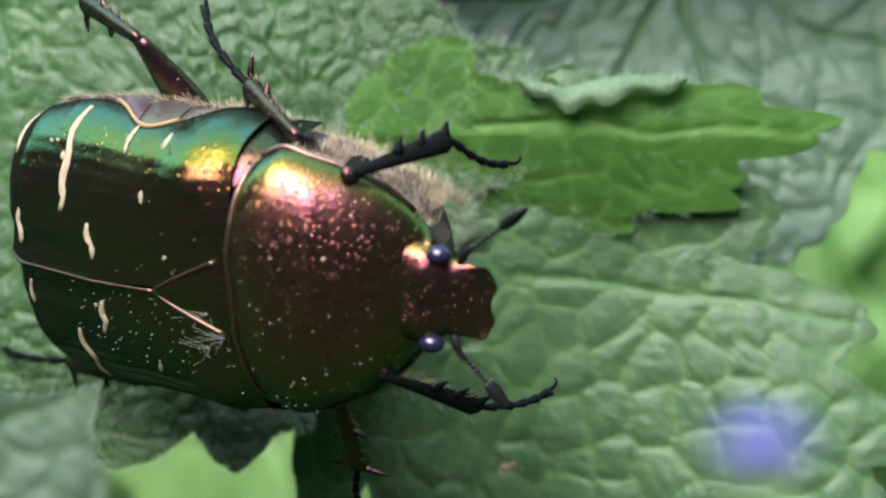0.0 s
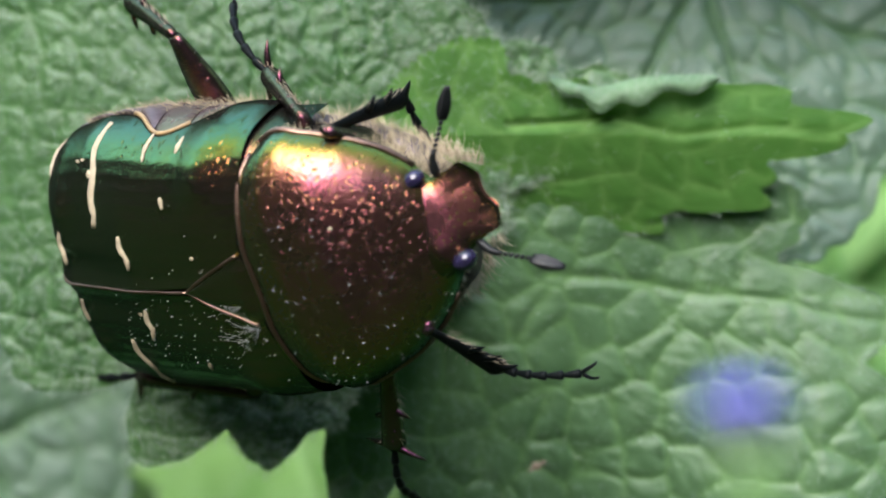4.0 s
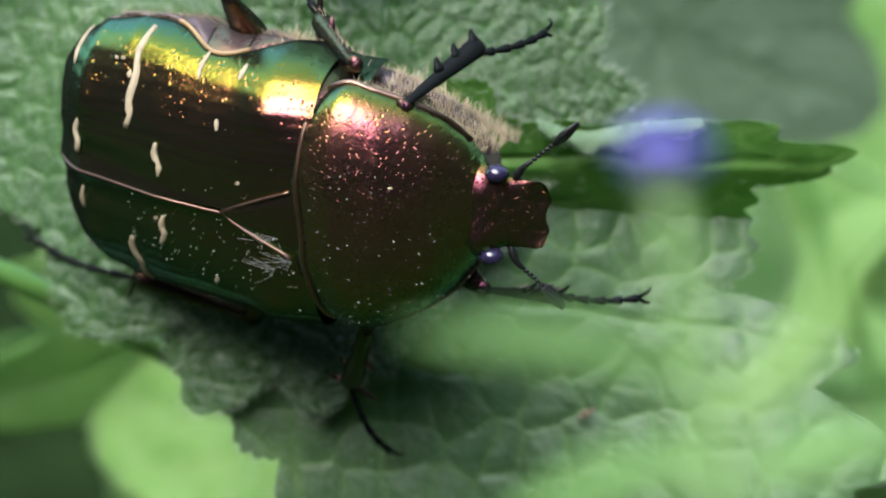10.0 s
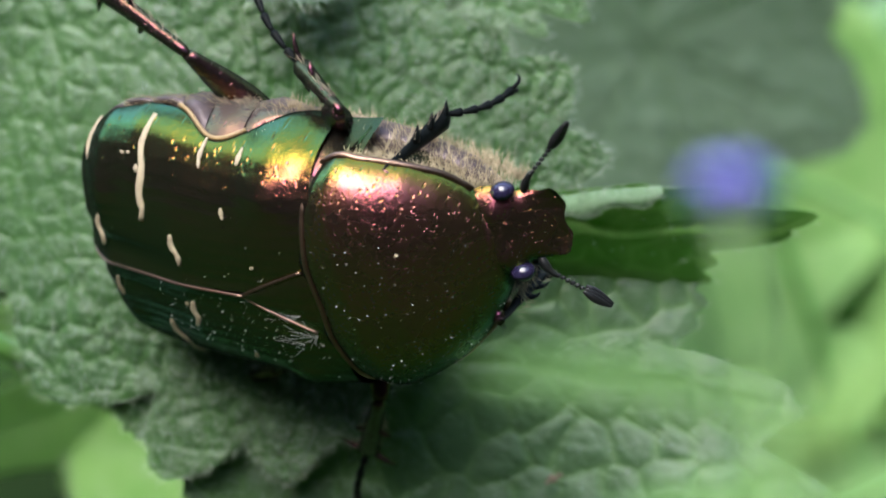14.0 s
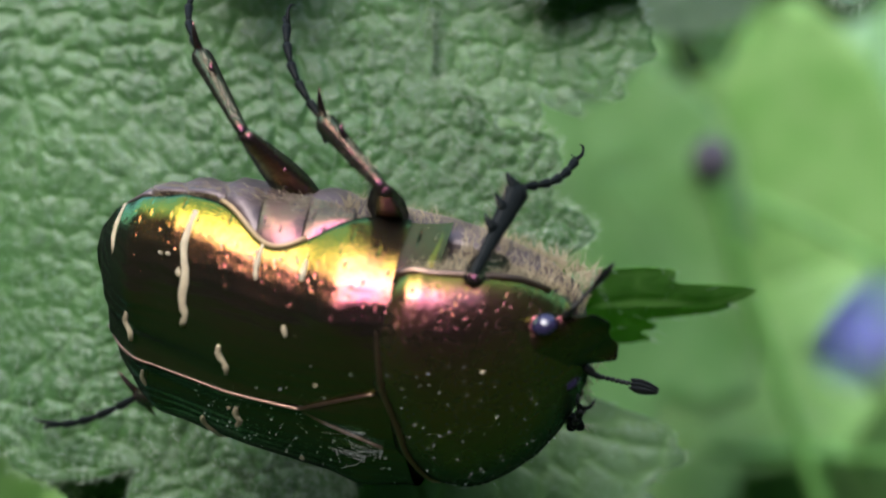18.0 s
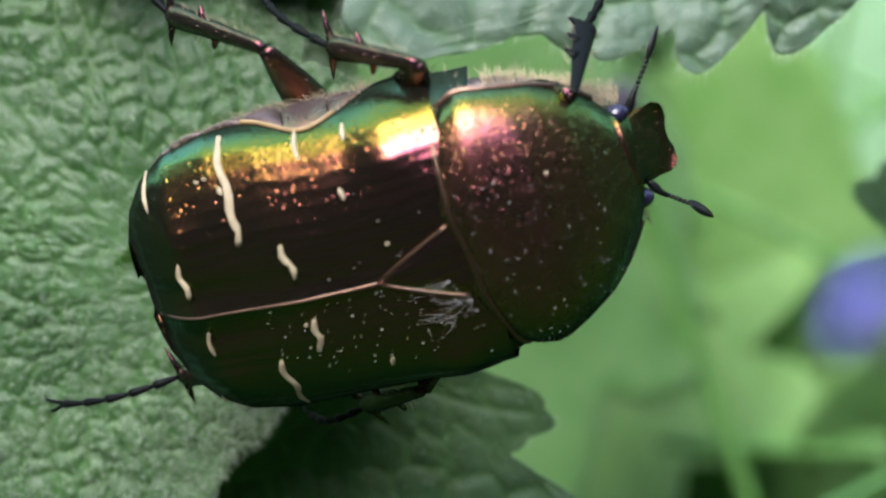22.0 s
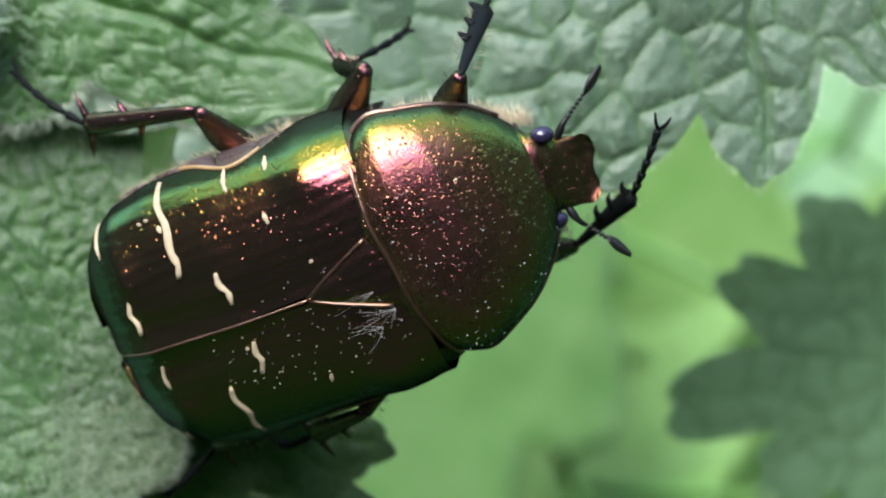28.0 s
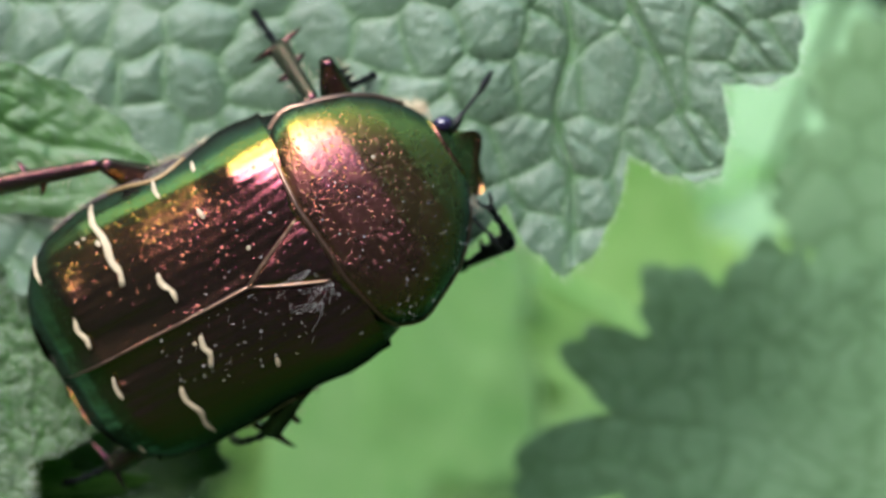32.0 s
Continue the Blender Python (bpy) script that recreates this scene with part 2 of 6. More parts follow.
        lean[hairs:] = lean[hairs:] * 0.5 + out[hairs:] * 1.0
        lean = lean / np.linalg.norm(lean, axis=1, keepdims=True) * (hair_length * (0.5 + r.rand(len(pick), 1)))
        hair_mesh("leaf_hair", P, lean, 0.0075, HAIR, top)
    if stalk:
        tube("leaf_stalk", stalk, 0.55, STEM, top, 8, 20)
    return top


def grid_faces(n, m, flip=False):
    f = [(i * m + j, (i + 1) * m + j, (i + 1) * m + j + 1, i * m + j + 1) for i in range(n - 1) for j in range(m - 1)]
    return [q[::-1] for q in f] if flip else f


def hair_mesh(name, P, lean, width, material, parent):
    """Many fine bristles in one mesh: three-sided spikes with a kink."""
    n = len(P)
    side = np.cross(lean, np.roll(lean, 1, axis=1) + (0.1, 0.2, 0.3))
    side = side / (np.linalg.norm(side, axis=1, keepdims=True) + 1e-9)
    up = np.cross(side, lean)
    up = up / (np.linalg.norm(up, axis=1, keepdims=True) + 1e-9)
    mid = P + lean * 0.55
    tip = P + lean + up * np.linalg.norm(lean, axis=1, keepdims=True) * 0.15
    v = []
    for q, wd in ((P, width), (mid, width * 0.75)):
        for a in (0, 2.1, 4.2):
            v.append(q + (side * math.cos(a) + up * math.sin(a)) * wd)
    v.append(tip)
    verts = np.stack(v, 1).reshape(-1, 3)
    b = np.arange(n)[:, None] * 7
    quads = np.concatenate([b + [0, 1, 4, 3], b + [1, 2, 5, 4], b + [2, 0, 3, 5]])
    tris = np.concatenate([b + [3, 4, 6], b + [4, 5, 6], b + [5, 3, 6]])
    return piece(name, verts, quads.tolist() + tris.tolist(), material, parent, kind="stuff")


def ring_frame(path):
    path = np.asarray(path, float)
    t = np.gradient(path, axis=0)
    t = t / (np.linalg.norm(t, axis=1, keepdims=True) + 1e-9)
    ref = np.array([0.13, 0.31, 0.94])
    a = np.cross(t, ref)
    a = a / (np.linalg.norm(a, axis=1, keepdims=True) + 1e-9)
    return path, a, np.cross(t, a)


def tube_data(path, radii, sides=10, flat=1.0):
    """Verts and faces of a closed tube along a path; flat squeezes its second axis."""
    path, a, b = ring_frame(path)
    k = np.linspace(0, 2 * np.pi, sides, endpoint=False)
    radii = np.broadcast_to(np.asarray(radii, float), (len(path),))
    v = path[:, None] + radii[:, None, None] * (np.cos(k)[None, :, None] * a[:, None] + flat * np.sin(k)[None, :, None] * b[:, None])
    v = np.concatenate([v.reshape(-1, 3), path[:1], path[-1:]])
    n = len(path)
    f = []
    for i in range(n - 1):
        for j in range(sides):
            f.append((i * sides + j, i * sides + (j + 1) % sides, (i + 1) * sides + (j + 1) % sides, (i + 1) * sides + j))
    for j in range(sides):
        f.append((n * sides, (j + 1) % sides, j))
        f.append((n * sides + 1, (n - 1) * sides + j, (n - 1) * sides + (j + 1) % sides))
    return v, f


def curve_through(points, n=24):
    """A smooth path through control points."""
    p = np.asarray(points, float)
    if len(p) == 2:
        return p[0] + np.linspace(0, 1, n)[:, None] * (p[1] - p[0])
    q = np.concatenate([[2 * p[0] - p[1]], p, [2 * p[-1] - p[-2]]])
    out = []
    for s in np.linspace(0, len(p) - 1 - 1e-6, n):
        i = int(s)
        f = s - i
        a, b, c, d = q[i], q[i + 1], q[i + 2], q[i + 3]
        out.append(0.5 * (2 * b + (c - a) * f + (2 * a - 5 * b + 4 * c - d) * f ** 2 + (3 * b - a - 3 * c + d) * f ** 3))
    return np.array(out)


def tube(name, points, radius, material, parent=None, sides=10, n=24, label="", taper=1.0, flat=1.0):
    path = curve_through(points, n)
    rad = np.linspace(1, taper, n) * radius
    v, f = tube_data(path, rad, sides, flat)
    return piece(name, v, f, material, parent, label)


def joined(*parts):
    v, f, k = [], [], 0
    for a, b in parts:
        v.append(np.asarray(a, float))
        f += [tuple(i + k for i in q) for q in b]
        k += len(a)
    return np.concatenate(v), f


def ball_data(c, r, n=10, m=14):
    """An ellipsoid; r: three radii."""
    v, f = [], []
    for i in range(n + 1):
        a = np.pi * i / n
        for j in range(m):
            b = 2 * np.pi * j / m
            v.append((c[0] + r[0] * math.sin(a) * math.cos(b), c[1] + r[1] * math.sin(a) * math.sin(b), c[2] + r[2] * math.cos(a)))
    for i in range(n):
        for j in range(m):
            f.append((i * m + j, i * m + (j + 1) % m, (i + 1) * m + (j + 1) % m, (i + 1) * m + j)[::-1])
    return np.array(v), f


# ---- ground ----
def ground():
    m = Mat("meadow_soil")
    # near-black soil: the shade under the meadow plants is put into the colour
    c = m.mix(m.ramp(m.noise(60, 6), (0.35, 0.0), (0.65, 1.0)), (0.006, 0.014, 0.004), (0.014, 0.030, 0.008))
    m.set(Base_Color=c, Roughness=1.0, Specular_IOR_Level=0.05, Normal=m.bump(m.noise(300, 5), 0.8, 0.004))
    n = 60
    g = np.sign(np.linspace(-1, 1, n)) * np.abs(np.linspace(-1, 1, n)) ** 5 * 400.0
    X, Y = np.meshgrid(g, g)
    Z = 0.012 * (smooth_noise(X, Y, 0.11, 8) - 0.5)
    v = np.stack([X.ravel(), Y.ravel() + 0.3, Z.ravel()], 1)
    f = [(i * n + j, i * n + j + 1, (i + 1) * n + j + 1, (i + 1) * n + j) for i in range(n - 1) for j in range(n - 1)]
    ob = new("ground", mesh_of("ground", v, f, m.m, scale=1.0))
    tagged(ob, "meadow soil coloured dark for the shade of plants, far out of focus", "ground", kind="structure")


ground()


def unseen_bank():
    """Closes the place behind the viewer: an unseen dark ragged bank of trees, added to darken reflections, open
    towards the light.
    """
    m = Mat("shaded_foliage")
    # foliage colour far too dark for leaves: the trees' own shade is in it
    c = m.mix(m.ramp(m.noise(1.2, 6), (0.35, 0.0), (0.65, 1.0)), (0.007, 0.014, 0.005), (0.020, 0.036, 0.012))
    m.set(Base_Color=c, Roughness=0.9, Normal=m.bump(m.noise(4, 6), 1.0, 0.3))
    n, k = 90, 24
    A, B = np.meshgrid(np.linspace(radians(150), radians(390), n), np.linspace(0, 1, k), indexing="ij")
    r = np.random.RandomState(3)
    top = 9.2 + 3.0 * smooth_noise(A * 9, A * 0, 1.0, 5) + 2 * smooth_noise(A * 30, A * 0, 1.0, 6)
    far = 8 + 1.6 * smooth_noise(A * 8, B * 8, 1.0, 7) - 1.5 * B + 0.5 * r.rand(n, k)
    v = np.stack([far * np.cos(A), far * np.sin(A), top * B - 0.1], -1).reshape(-1, 3)
    ob = new("backdrop", mesh_of("backdrop", v, grid_faces(n, k), m.m, scale=1.0))
    tagged(ob, "unseen dark green tree bank, added to darken reflections", "woods", kind="structure")


unseen_bank()


# ---- leaves ----
def p(x, y):
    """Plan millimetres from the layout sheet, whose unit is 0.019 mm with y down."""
    return (x - 784) * 0.019, (441 - y) * 0.019


def main_bend(U, V):
    # the far left falls away
    # and the lower rim is turned up
    return -0.010 * U ** 2 * (U < 0) - 0.003 * np.clip(V, 0, 30) ** 2 - 0.05 * np.clip(U - 5, 0, 9) + 0.05 * np.clip(-V - 3, 0, 12)


lobed_leaf = leaf("lobed_leaf", [(2, 6.0, 6.0), (18, 9.5, 8.4), (38, 9.7, 8.6), (60, 9.0, 8.8), (76, 12, 12), (100, 18, 15), (140, 19, 16), (172, 17, 12.5), (205, 12.6, 8.8), (230, 10.9, 8.0), (254, 8.9, 7.4),
                    (270, 7.0, 6.0), (284, 5.4, 5.0), (304, 4.6, 4.4), (335, 5.0, 4.8)],
     at(*p(700, 250), -4.6), LEAF_MAIN, "hairy green lobed leaf with puckered surface and pale veins", cell=1.05, pucker=0.24, small=0.34, warp=0.65, grain=0.04,
     bend=main_bend, hairs=22000, hair_length=0.42, rim=1100, sectors=760, rings=120, seed=3, tooth=0.14, teeth=70, veins=(0, -1), point=1.55,
     stalk=[(-3, 3, -0.5), (-12, 9, -8), (-20, 4, -60), (-22, 0, -130)])
lower_leaf = leaf("lower_leaf", [(28, 10.5, 9.5), (5.5, 14.4, 12.2), (352, 17.9, 13.2), (341.7, 20.0, 16.4), (331, 20.6, 19), (320, 19, 17.4), (304, 15.8, 14.4), (281, 11.0, 9.8), (258, 9.6, 8.2), (236, 7.0, 6.6), (222, 6.4, 6.4), (190, 7, 7), (120, 6, 6), (60, 7, 7)],
     at(*p(700, 450), -5.5), LEAF_RIGHT, "grey-green crinkled leaf with pointed lobes under the lobed leaf", cell=1.6, pucker=0.24, sectors=860, rings=130, point=1.8,
     hairs=7000, hair_length=0.3, rim=900, seed=11, tooth=0.25, teeth=90, veins=(350, 354), vein_from=0.3, side_veins=0.3, small=0.14, groove=0.03, bend=lambda U, V: np.minimum(V, 1) * (0.22 - 0.34 * np.clip((U - 6) / 9, 0, 1)), stalk=[(-2, 0, -0.6), (-1, 2, -10), (0, 4, -60), (0, 2, -110)])


def fold_bend(U, V):
    # a keel along the middle vein, the tip hanging a little
    return -0.08 * np.clip(V, 0, 9) - 0.38 * np.clip(-V, 0, 9) - 0.004 * np.clip(U - 6, 0, 9) ** 2 + 0.5 * np.exp(-((U - 5.5) / 3) ** 2 - ((V - 2.2) / 0.5) ** 2)


folded_leaf = leaf("folded_leaf", [(2, 13.9, 12.0), (7, 11.2, 10.4), (13, 8.2, 6.6), (20, 4.8, 4.0), (36, 3.0, 2.6), (70, 3.4, 3.0), (150, 3.0, 2.6), (230, 3.2, 2.8), (300, 3.6, 3.6), (321, 5.4, 5.4), (334, 7.6, 7.6), (348, 10.8, 10.6)],
     at(*p(820, 230), -4.0), LEAF_LIT, "thin sunlit green leaf lobe with pale veins and a curled rim", cell=1.5, pucker=0.09, bend=fold_bend, hairs=500, rim=420, sectors=520, rings=80,
     seed=14, tooth=0.22, teeth=60, veins=(0, 5), vein_from=0.12, side_veins=0.8, point=1.8, stalk=[(-1, 0, -0.4), (-1.6, 0, -5), (-8, -8, -40), (-16, -10, -130)])
curl = curve_through([(3.0, 2.0, 0.0), (4.6, 1.55, 0.2), (6.4, 1.9, 0.3), (8.8, 2.0, 0.1)], 40)
drop = np.linspace(0, 1, 8)
deep = (0.35 + 0.5 * np.sin(np.linspace(0.1, np.pi - 0.1, 40)) + 0.16 * np.sin(np.linspace(0, 23, 40)))[:, None]
strip = np.stack([curl[:, :1] + 0.15 * drop + 0 * deep, curl[:, 1:2] + 0.12 - deep * drop, curl[:, 2:] + 0.20 + 0.32 * np.sin(drop * 2.6) + 0 * deep], -1)
strip = np.concatenate([strip.reshape(-1, 3), (strip - (0, 0, 0.07)).reshape(-1, 3)])
quads = [(a * 8 + k, a * 8 + k + 1, (a + 1) * 8 + k + 1, (a + 1) * 8 + k) for a in range(39) for k in range(7)]
quads = [q[::-1] for q in quads] + [tuple(e + 320 for e in q) for q in quads]
PALE_LEAF = leaf_material("pale_leaf_underside", (0.13, 0.24, 0.12), (0.22, 0.36, 0.19), (0.28, 0.42, 0.22), rough=0.55)
piece("curled_rim", strip, quads, PALE_LEAF, folded_leaf, "pale hairy underside of the curled rim")
rr = np.random.RandomState(77)
pick = rr.randint(0, 320, 260)
hair_mesh("leaf_hair", strip[pick], rr.randn(260, 3) * 0.15 + (0.05, 0.25, 0.3), 0.008, HAIR, folded_leaf)
crinkled_leaf = leaf("crinkled_leaf", [(270, 13.5, 9.4), (297.5, 11.4, 8.6), (321.7, 10.2, 9), (350, 12, 10), (30, 14, 12), (80, 15, 13), (130, 18, 16), (180, 24, 21), (204, 27, 23.5), (215, 24.2, 19.6), (229, 18.4, 15.8), (240, 16.8, 13.4), (247.4, 14.8, 11.2)],
     at(*p(2100, -900), -4.4), LEAF_GREY, "grey-green crinkled leaf with quilted veins and toothed lobes", cell=2.0, pucker=0.36, side_veins=0.35, vein_from=0.25, small=0.10, veins=(260, 330), bend=lambda U, V: -0.18 * np.clip(-U - 10, 0, 15) / 15 * (V + 8), sectors=900, rings=150,
     hairs=8000, rim=1500, seed=21, tooth=0.3, teeth=64, stalk=[(0, 3, -0.6), (4, 14, -6), (6, 22, -60), (6, 20, -150)])
pointed_leaf = leaf("pointed_leaf", [(343, 12.3, 5.2), (30, 6, 5), (90, 6, 5), (150, 6, 5), (210, 5.5, 4.6), (275, 5.0, 4.4)],
     at(*p(700, -560), -3.5), LEAF_MAIN, "green quilted leaf with a pointed lobe and hairy rim", cell=1.1, pucker=0.2, sectors=420, rings=70, hairs=1500, hair_length=0.7, rim=1500,
     seed=51, tooth=0.25, teeth=50, point=1.25, stalk=[(-1, 2, -0.5), (-6, 8, -10), (-8, 12, -80), (-8, 8, -150)])
young_leaf = leaf("young_leaf", [(300, 2.6, 2.0), (350, 2.4, 2.0), (60, 2.4, 2.0), (150, 2.4, 2.0), (240, 2.5, 2.0)],
     at(*p(590, -300), -1.8), LEAF_GREY, "small pale hairy young leaf", cell=0.9, pucker=0.15, sectors=200, rings=36, hairs=300, rim=260, seed=55, tooth=0.2, teeth=30,
     stalk=[(-0.5, 1, -0.4), (-1, 5, -4), (-2, 8, -60), (-2, 6, -150)])
hairy_lobe = leaf("hairy_lobe", [(349, 6.9, 6.2), (335, 6.4, 5.6), (322, 5.4, 4.7), (308, 4.6, 4.0), (285, 4.0, 3.7), (240, 4.2, 4.0), (190, 5, 5), (130, 6, 6), (70, 7, 6.5), (20, 7.6, 6.6)],
     at(1, 14, -4.2), LEAF_MAIN, "grey-green hairy leaf lobe with a scalloped rim above the lobed leaf", cell=1.2, pucker=0.15, small=0.3, sectors=420, rings=64, hairs=3500, hair_length=0.4, rim=500,
     seed=58, tooth=0.2, teeth=44, veins=(0, -1), point=1.9, stalk=[(-0.5, 1, -0.4), (-1, 5, -4), (-2, 8, -60), (-2, 6, -150)])
back_leaf = leaf("back_leaf", [(340, 15, 12), (30, 14, 12), (80, 13, 11), (130, 12, 10), (190, 12, 10), (240, 11, 9.5), (290, 12, 10)],
     at(*p(1300, -120), -6.6), LEAF_GREY, "broad grey-green leaf behind the lobed leaf", cell=1.9, pucker=0.30, sectors=420, rings=70, seed=31, tooth=0.3, teeth=44,
     stalk=[(0, 2, -0.6), (3, 9, -10), (4, 9, -80), (4, 5, -150)])
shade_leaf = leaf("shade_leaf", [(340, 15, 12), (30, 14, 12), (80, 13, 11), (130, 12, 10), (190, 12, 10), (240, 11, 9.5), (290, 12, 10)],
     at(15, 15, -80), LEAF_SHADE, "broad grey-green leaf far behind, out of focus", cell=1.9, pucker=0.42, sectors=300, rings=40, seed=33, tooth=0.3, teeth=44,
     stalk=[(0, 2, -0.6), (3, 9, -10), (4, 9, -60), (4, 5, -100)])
leaf("toothed_leaf", [(193, 11.2, 6.6), (222, 8.8, 6.6), (255, 9.2, 6.8), (300, 10, 7.5), (0, 12, 8), (45, 8.6, 6.4), (90, 7.8, 5.8), (125, 8.2, 6.0), (158, 9.0, 6.2)],
     at(35.0, 4.8, -27), LEAF_DARK, "dull green leaf with rounded teeth in shade", cell=1.6, pucker=0.10, small=0.1, warp=1.3, sectors=420, rings=60, seed=41, veins=(0, -1), side_veins=0.6, tooth=0.9, teeth=25, point=2.0,
     group="toothed leaves", stalk=[(2, 0, -0.5), (9, -4, -10), (10, -10, -60), (10, -16, -120)])
leaf("toothed_leaf", [(180, 10, 8), (150, 9, 7.4), (215, 9, 7.4), (260, 9, 7.5), (90, 10, 8), (0, 12, 9), (320, 10, 8)],
     at(46, 14.5, -36, 0, 10, 30), LEAF_DARK, "dull green leaf with rounded teeth in shade", cell=2.8, pucker=0.12, small=0.05, sectors=300, rings=40, seed=42, veins=(0, -1), side_veins=0.6, tooth=0.9, teeth=25, point=2.0,
     group="toothed leaves", stalk=[(2, 0, -0.5), (9, -4, -10), (10, -10, -60), (10, -16, -120)])
side_leaf = leaf("side_leaf", [(20, 9, 7.5), (60, 9, 7.5), (110, 9, 7.5), (180, 10, 8), (250, 10, 8), (320, 9.5, 8)],
     at(*p(-420, 930), -34), LEAF_GREY, "grey-green leaf low beside the lobed leaf, blurred", cell=1.8, pucker=0.35, sectors=300, rings=40, seed=45,
     stalk=[(-2, 0, -0.5), (-9, -4, -10), (-10, -10, -60), (-10, -16, -110)])


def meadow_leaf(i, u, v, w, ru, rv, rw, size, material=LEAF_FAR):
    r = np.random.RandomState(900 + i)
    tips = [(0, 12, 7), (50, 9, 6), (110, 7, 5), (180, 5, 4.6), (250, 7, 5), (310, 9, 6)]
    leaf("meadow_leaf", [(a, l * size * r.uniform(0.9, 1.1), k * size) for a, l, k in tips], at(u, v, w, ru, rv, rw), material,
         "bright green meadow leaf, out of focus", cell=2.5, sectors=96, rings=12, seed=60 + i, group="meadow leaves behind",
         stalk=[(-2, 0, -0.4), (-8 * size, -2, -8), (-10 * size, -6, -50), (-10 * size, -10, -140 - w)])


r = np.random.RandomState(5)
for i in range(90):
    if i in (17, 25):
        r.rand(5)
        continue
    u = -80 + 220 * ((i * 0.618) % 1.0)
    v = -90 + 140 * ((i * 0.381 + 0.2) % 1.0)
    meadow_leaf(i, u, v, -110 - 110 * r.rand(), r.uniform(-70, -25), r.uniform(-30, 30), r.uniform(0, 360), r.uniform(1.6, 3.2))
SPOT = plain("brown_spot", (0.20, 0.16, 0.10), 0.8)
v, f = joined(*[ball_data((7.1 + a, -8.5 + b, 0.02), (c, c * 0.8, 0.06), 8, 10) for a, b, c in ((0, 0, 0.2), (0.25, 0.12, 0.12), (-0.2, -0.15, 0.1))])
piece("withered_spot", v, f, SPOT, lobed_leaf, "small brown withered spot")
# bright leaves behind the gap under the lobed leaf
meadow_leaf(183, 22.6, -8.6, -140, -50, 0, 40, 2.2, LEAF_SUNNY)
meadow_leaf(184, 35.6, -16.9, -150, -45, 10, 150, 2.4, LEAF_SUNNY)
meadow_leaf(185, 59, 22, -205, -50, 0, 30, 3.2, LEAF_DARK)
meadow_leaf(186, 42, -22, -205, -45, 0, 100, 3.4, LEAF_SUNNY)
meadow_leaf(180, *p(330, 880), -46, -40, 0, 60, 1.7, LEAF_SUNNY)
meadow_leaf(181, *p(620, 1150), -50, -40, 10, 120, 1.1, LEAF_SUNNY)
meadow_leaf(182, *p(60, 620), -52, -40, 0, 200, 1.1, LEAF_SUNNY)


def grass_stem():
    top = thing("grass_plant", at(0, 0, 0), "bright green grass stem, out of focus", "plant stem")
    tube("stem", [(*p(-200, 400), -14), (*p(20, 500), -15), (*p(290, 650), -17), (*p(520, 800), -22), (*p(900, 1300), -80), (*p(950, 1400), -150)], 0.5, STEM, top, 8, 40)
    return top


grass_stem()


def grass_blade(i, u, v, w, lean, wide):
    top = thing("grass_plant", at(0, 0, 0), "green grass blade, far out of focus", "grass blade", "grass blades behind")
    path = curve_through([(u - lean * 0.8, v - 95, w - 60), (u - lean * 0.5, v - 50, w - 25), (u, v - 16, w - 4), (u + lean * 0.5, v, w)], 24)
    v_, f = tube_data(path, wide * np.sin(np.linspace(0.5, np.pi - 0.05, 24)) ** 0.6, 8, 0.3)
    piece("blade", v_, f, LEAF_FAR, top)


r = np.random.RandomState(31)
for i in range(11):
    grass_blade(i, -45 + 130 * ((i * 0.618) % 1.0), r.uniform(-10, 40), r.uniform(-190, -110), r.uniform(-12, 12), r.uniform(0.8, 1.8))


# ---- stem with a bud ----
def budded_stem():
    top = thing("budded_stem", at(0, 0, 0), "green plant stem with a dark bud, out of focus", "plant stem")
    tube("stem", [(-3.6, 11.4, 0), (-1.7, 4.9, 0), (0, 0, 0), (3.6, -10.6, 0), (7.2, -22, 1), (10, -39, 2)], 0.65, STEM, top)
    v, f = ball_data((-3.6, 12.3, 0), (1.6, 1.9, 1.6))
    piece("bud", v, f, plain("dark_bud", (0.05, 0.04, 0.06), 0.6), top, "dark purple bud")
    return top


stem_plant = budded_stem()


# ---- flower near the camera ----
K = 0.77
PALE = plain("pale_stem", (0.17, 0.33, 0.10), 0.6, scale=500)


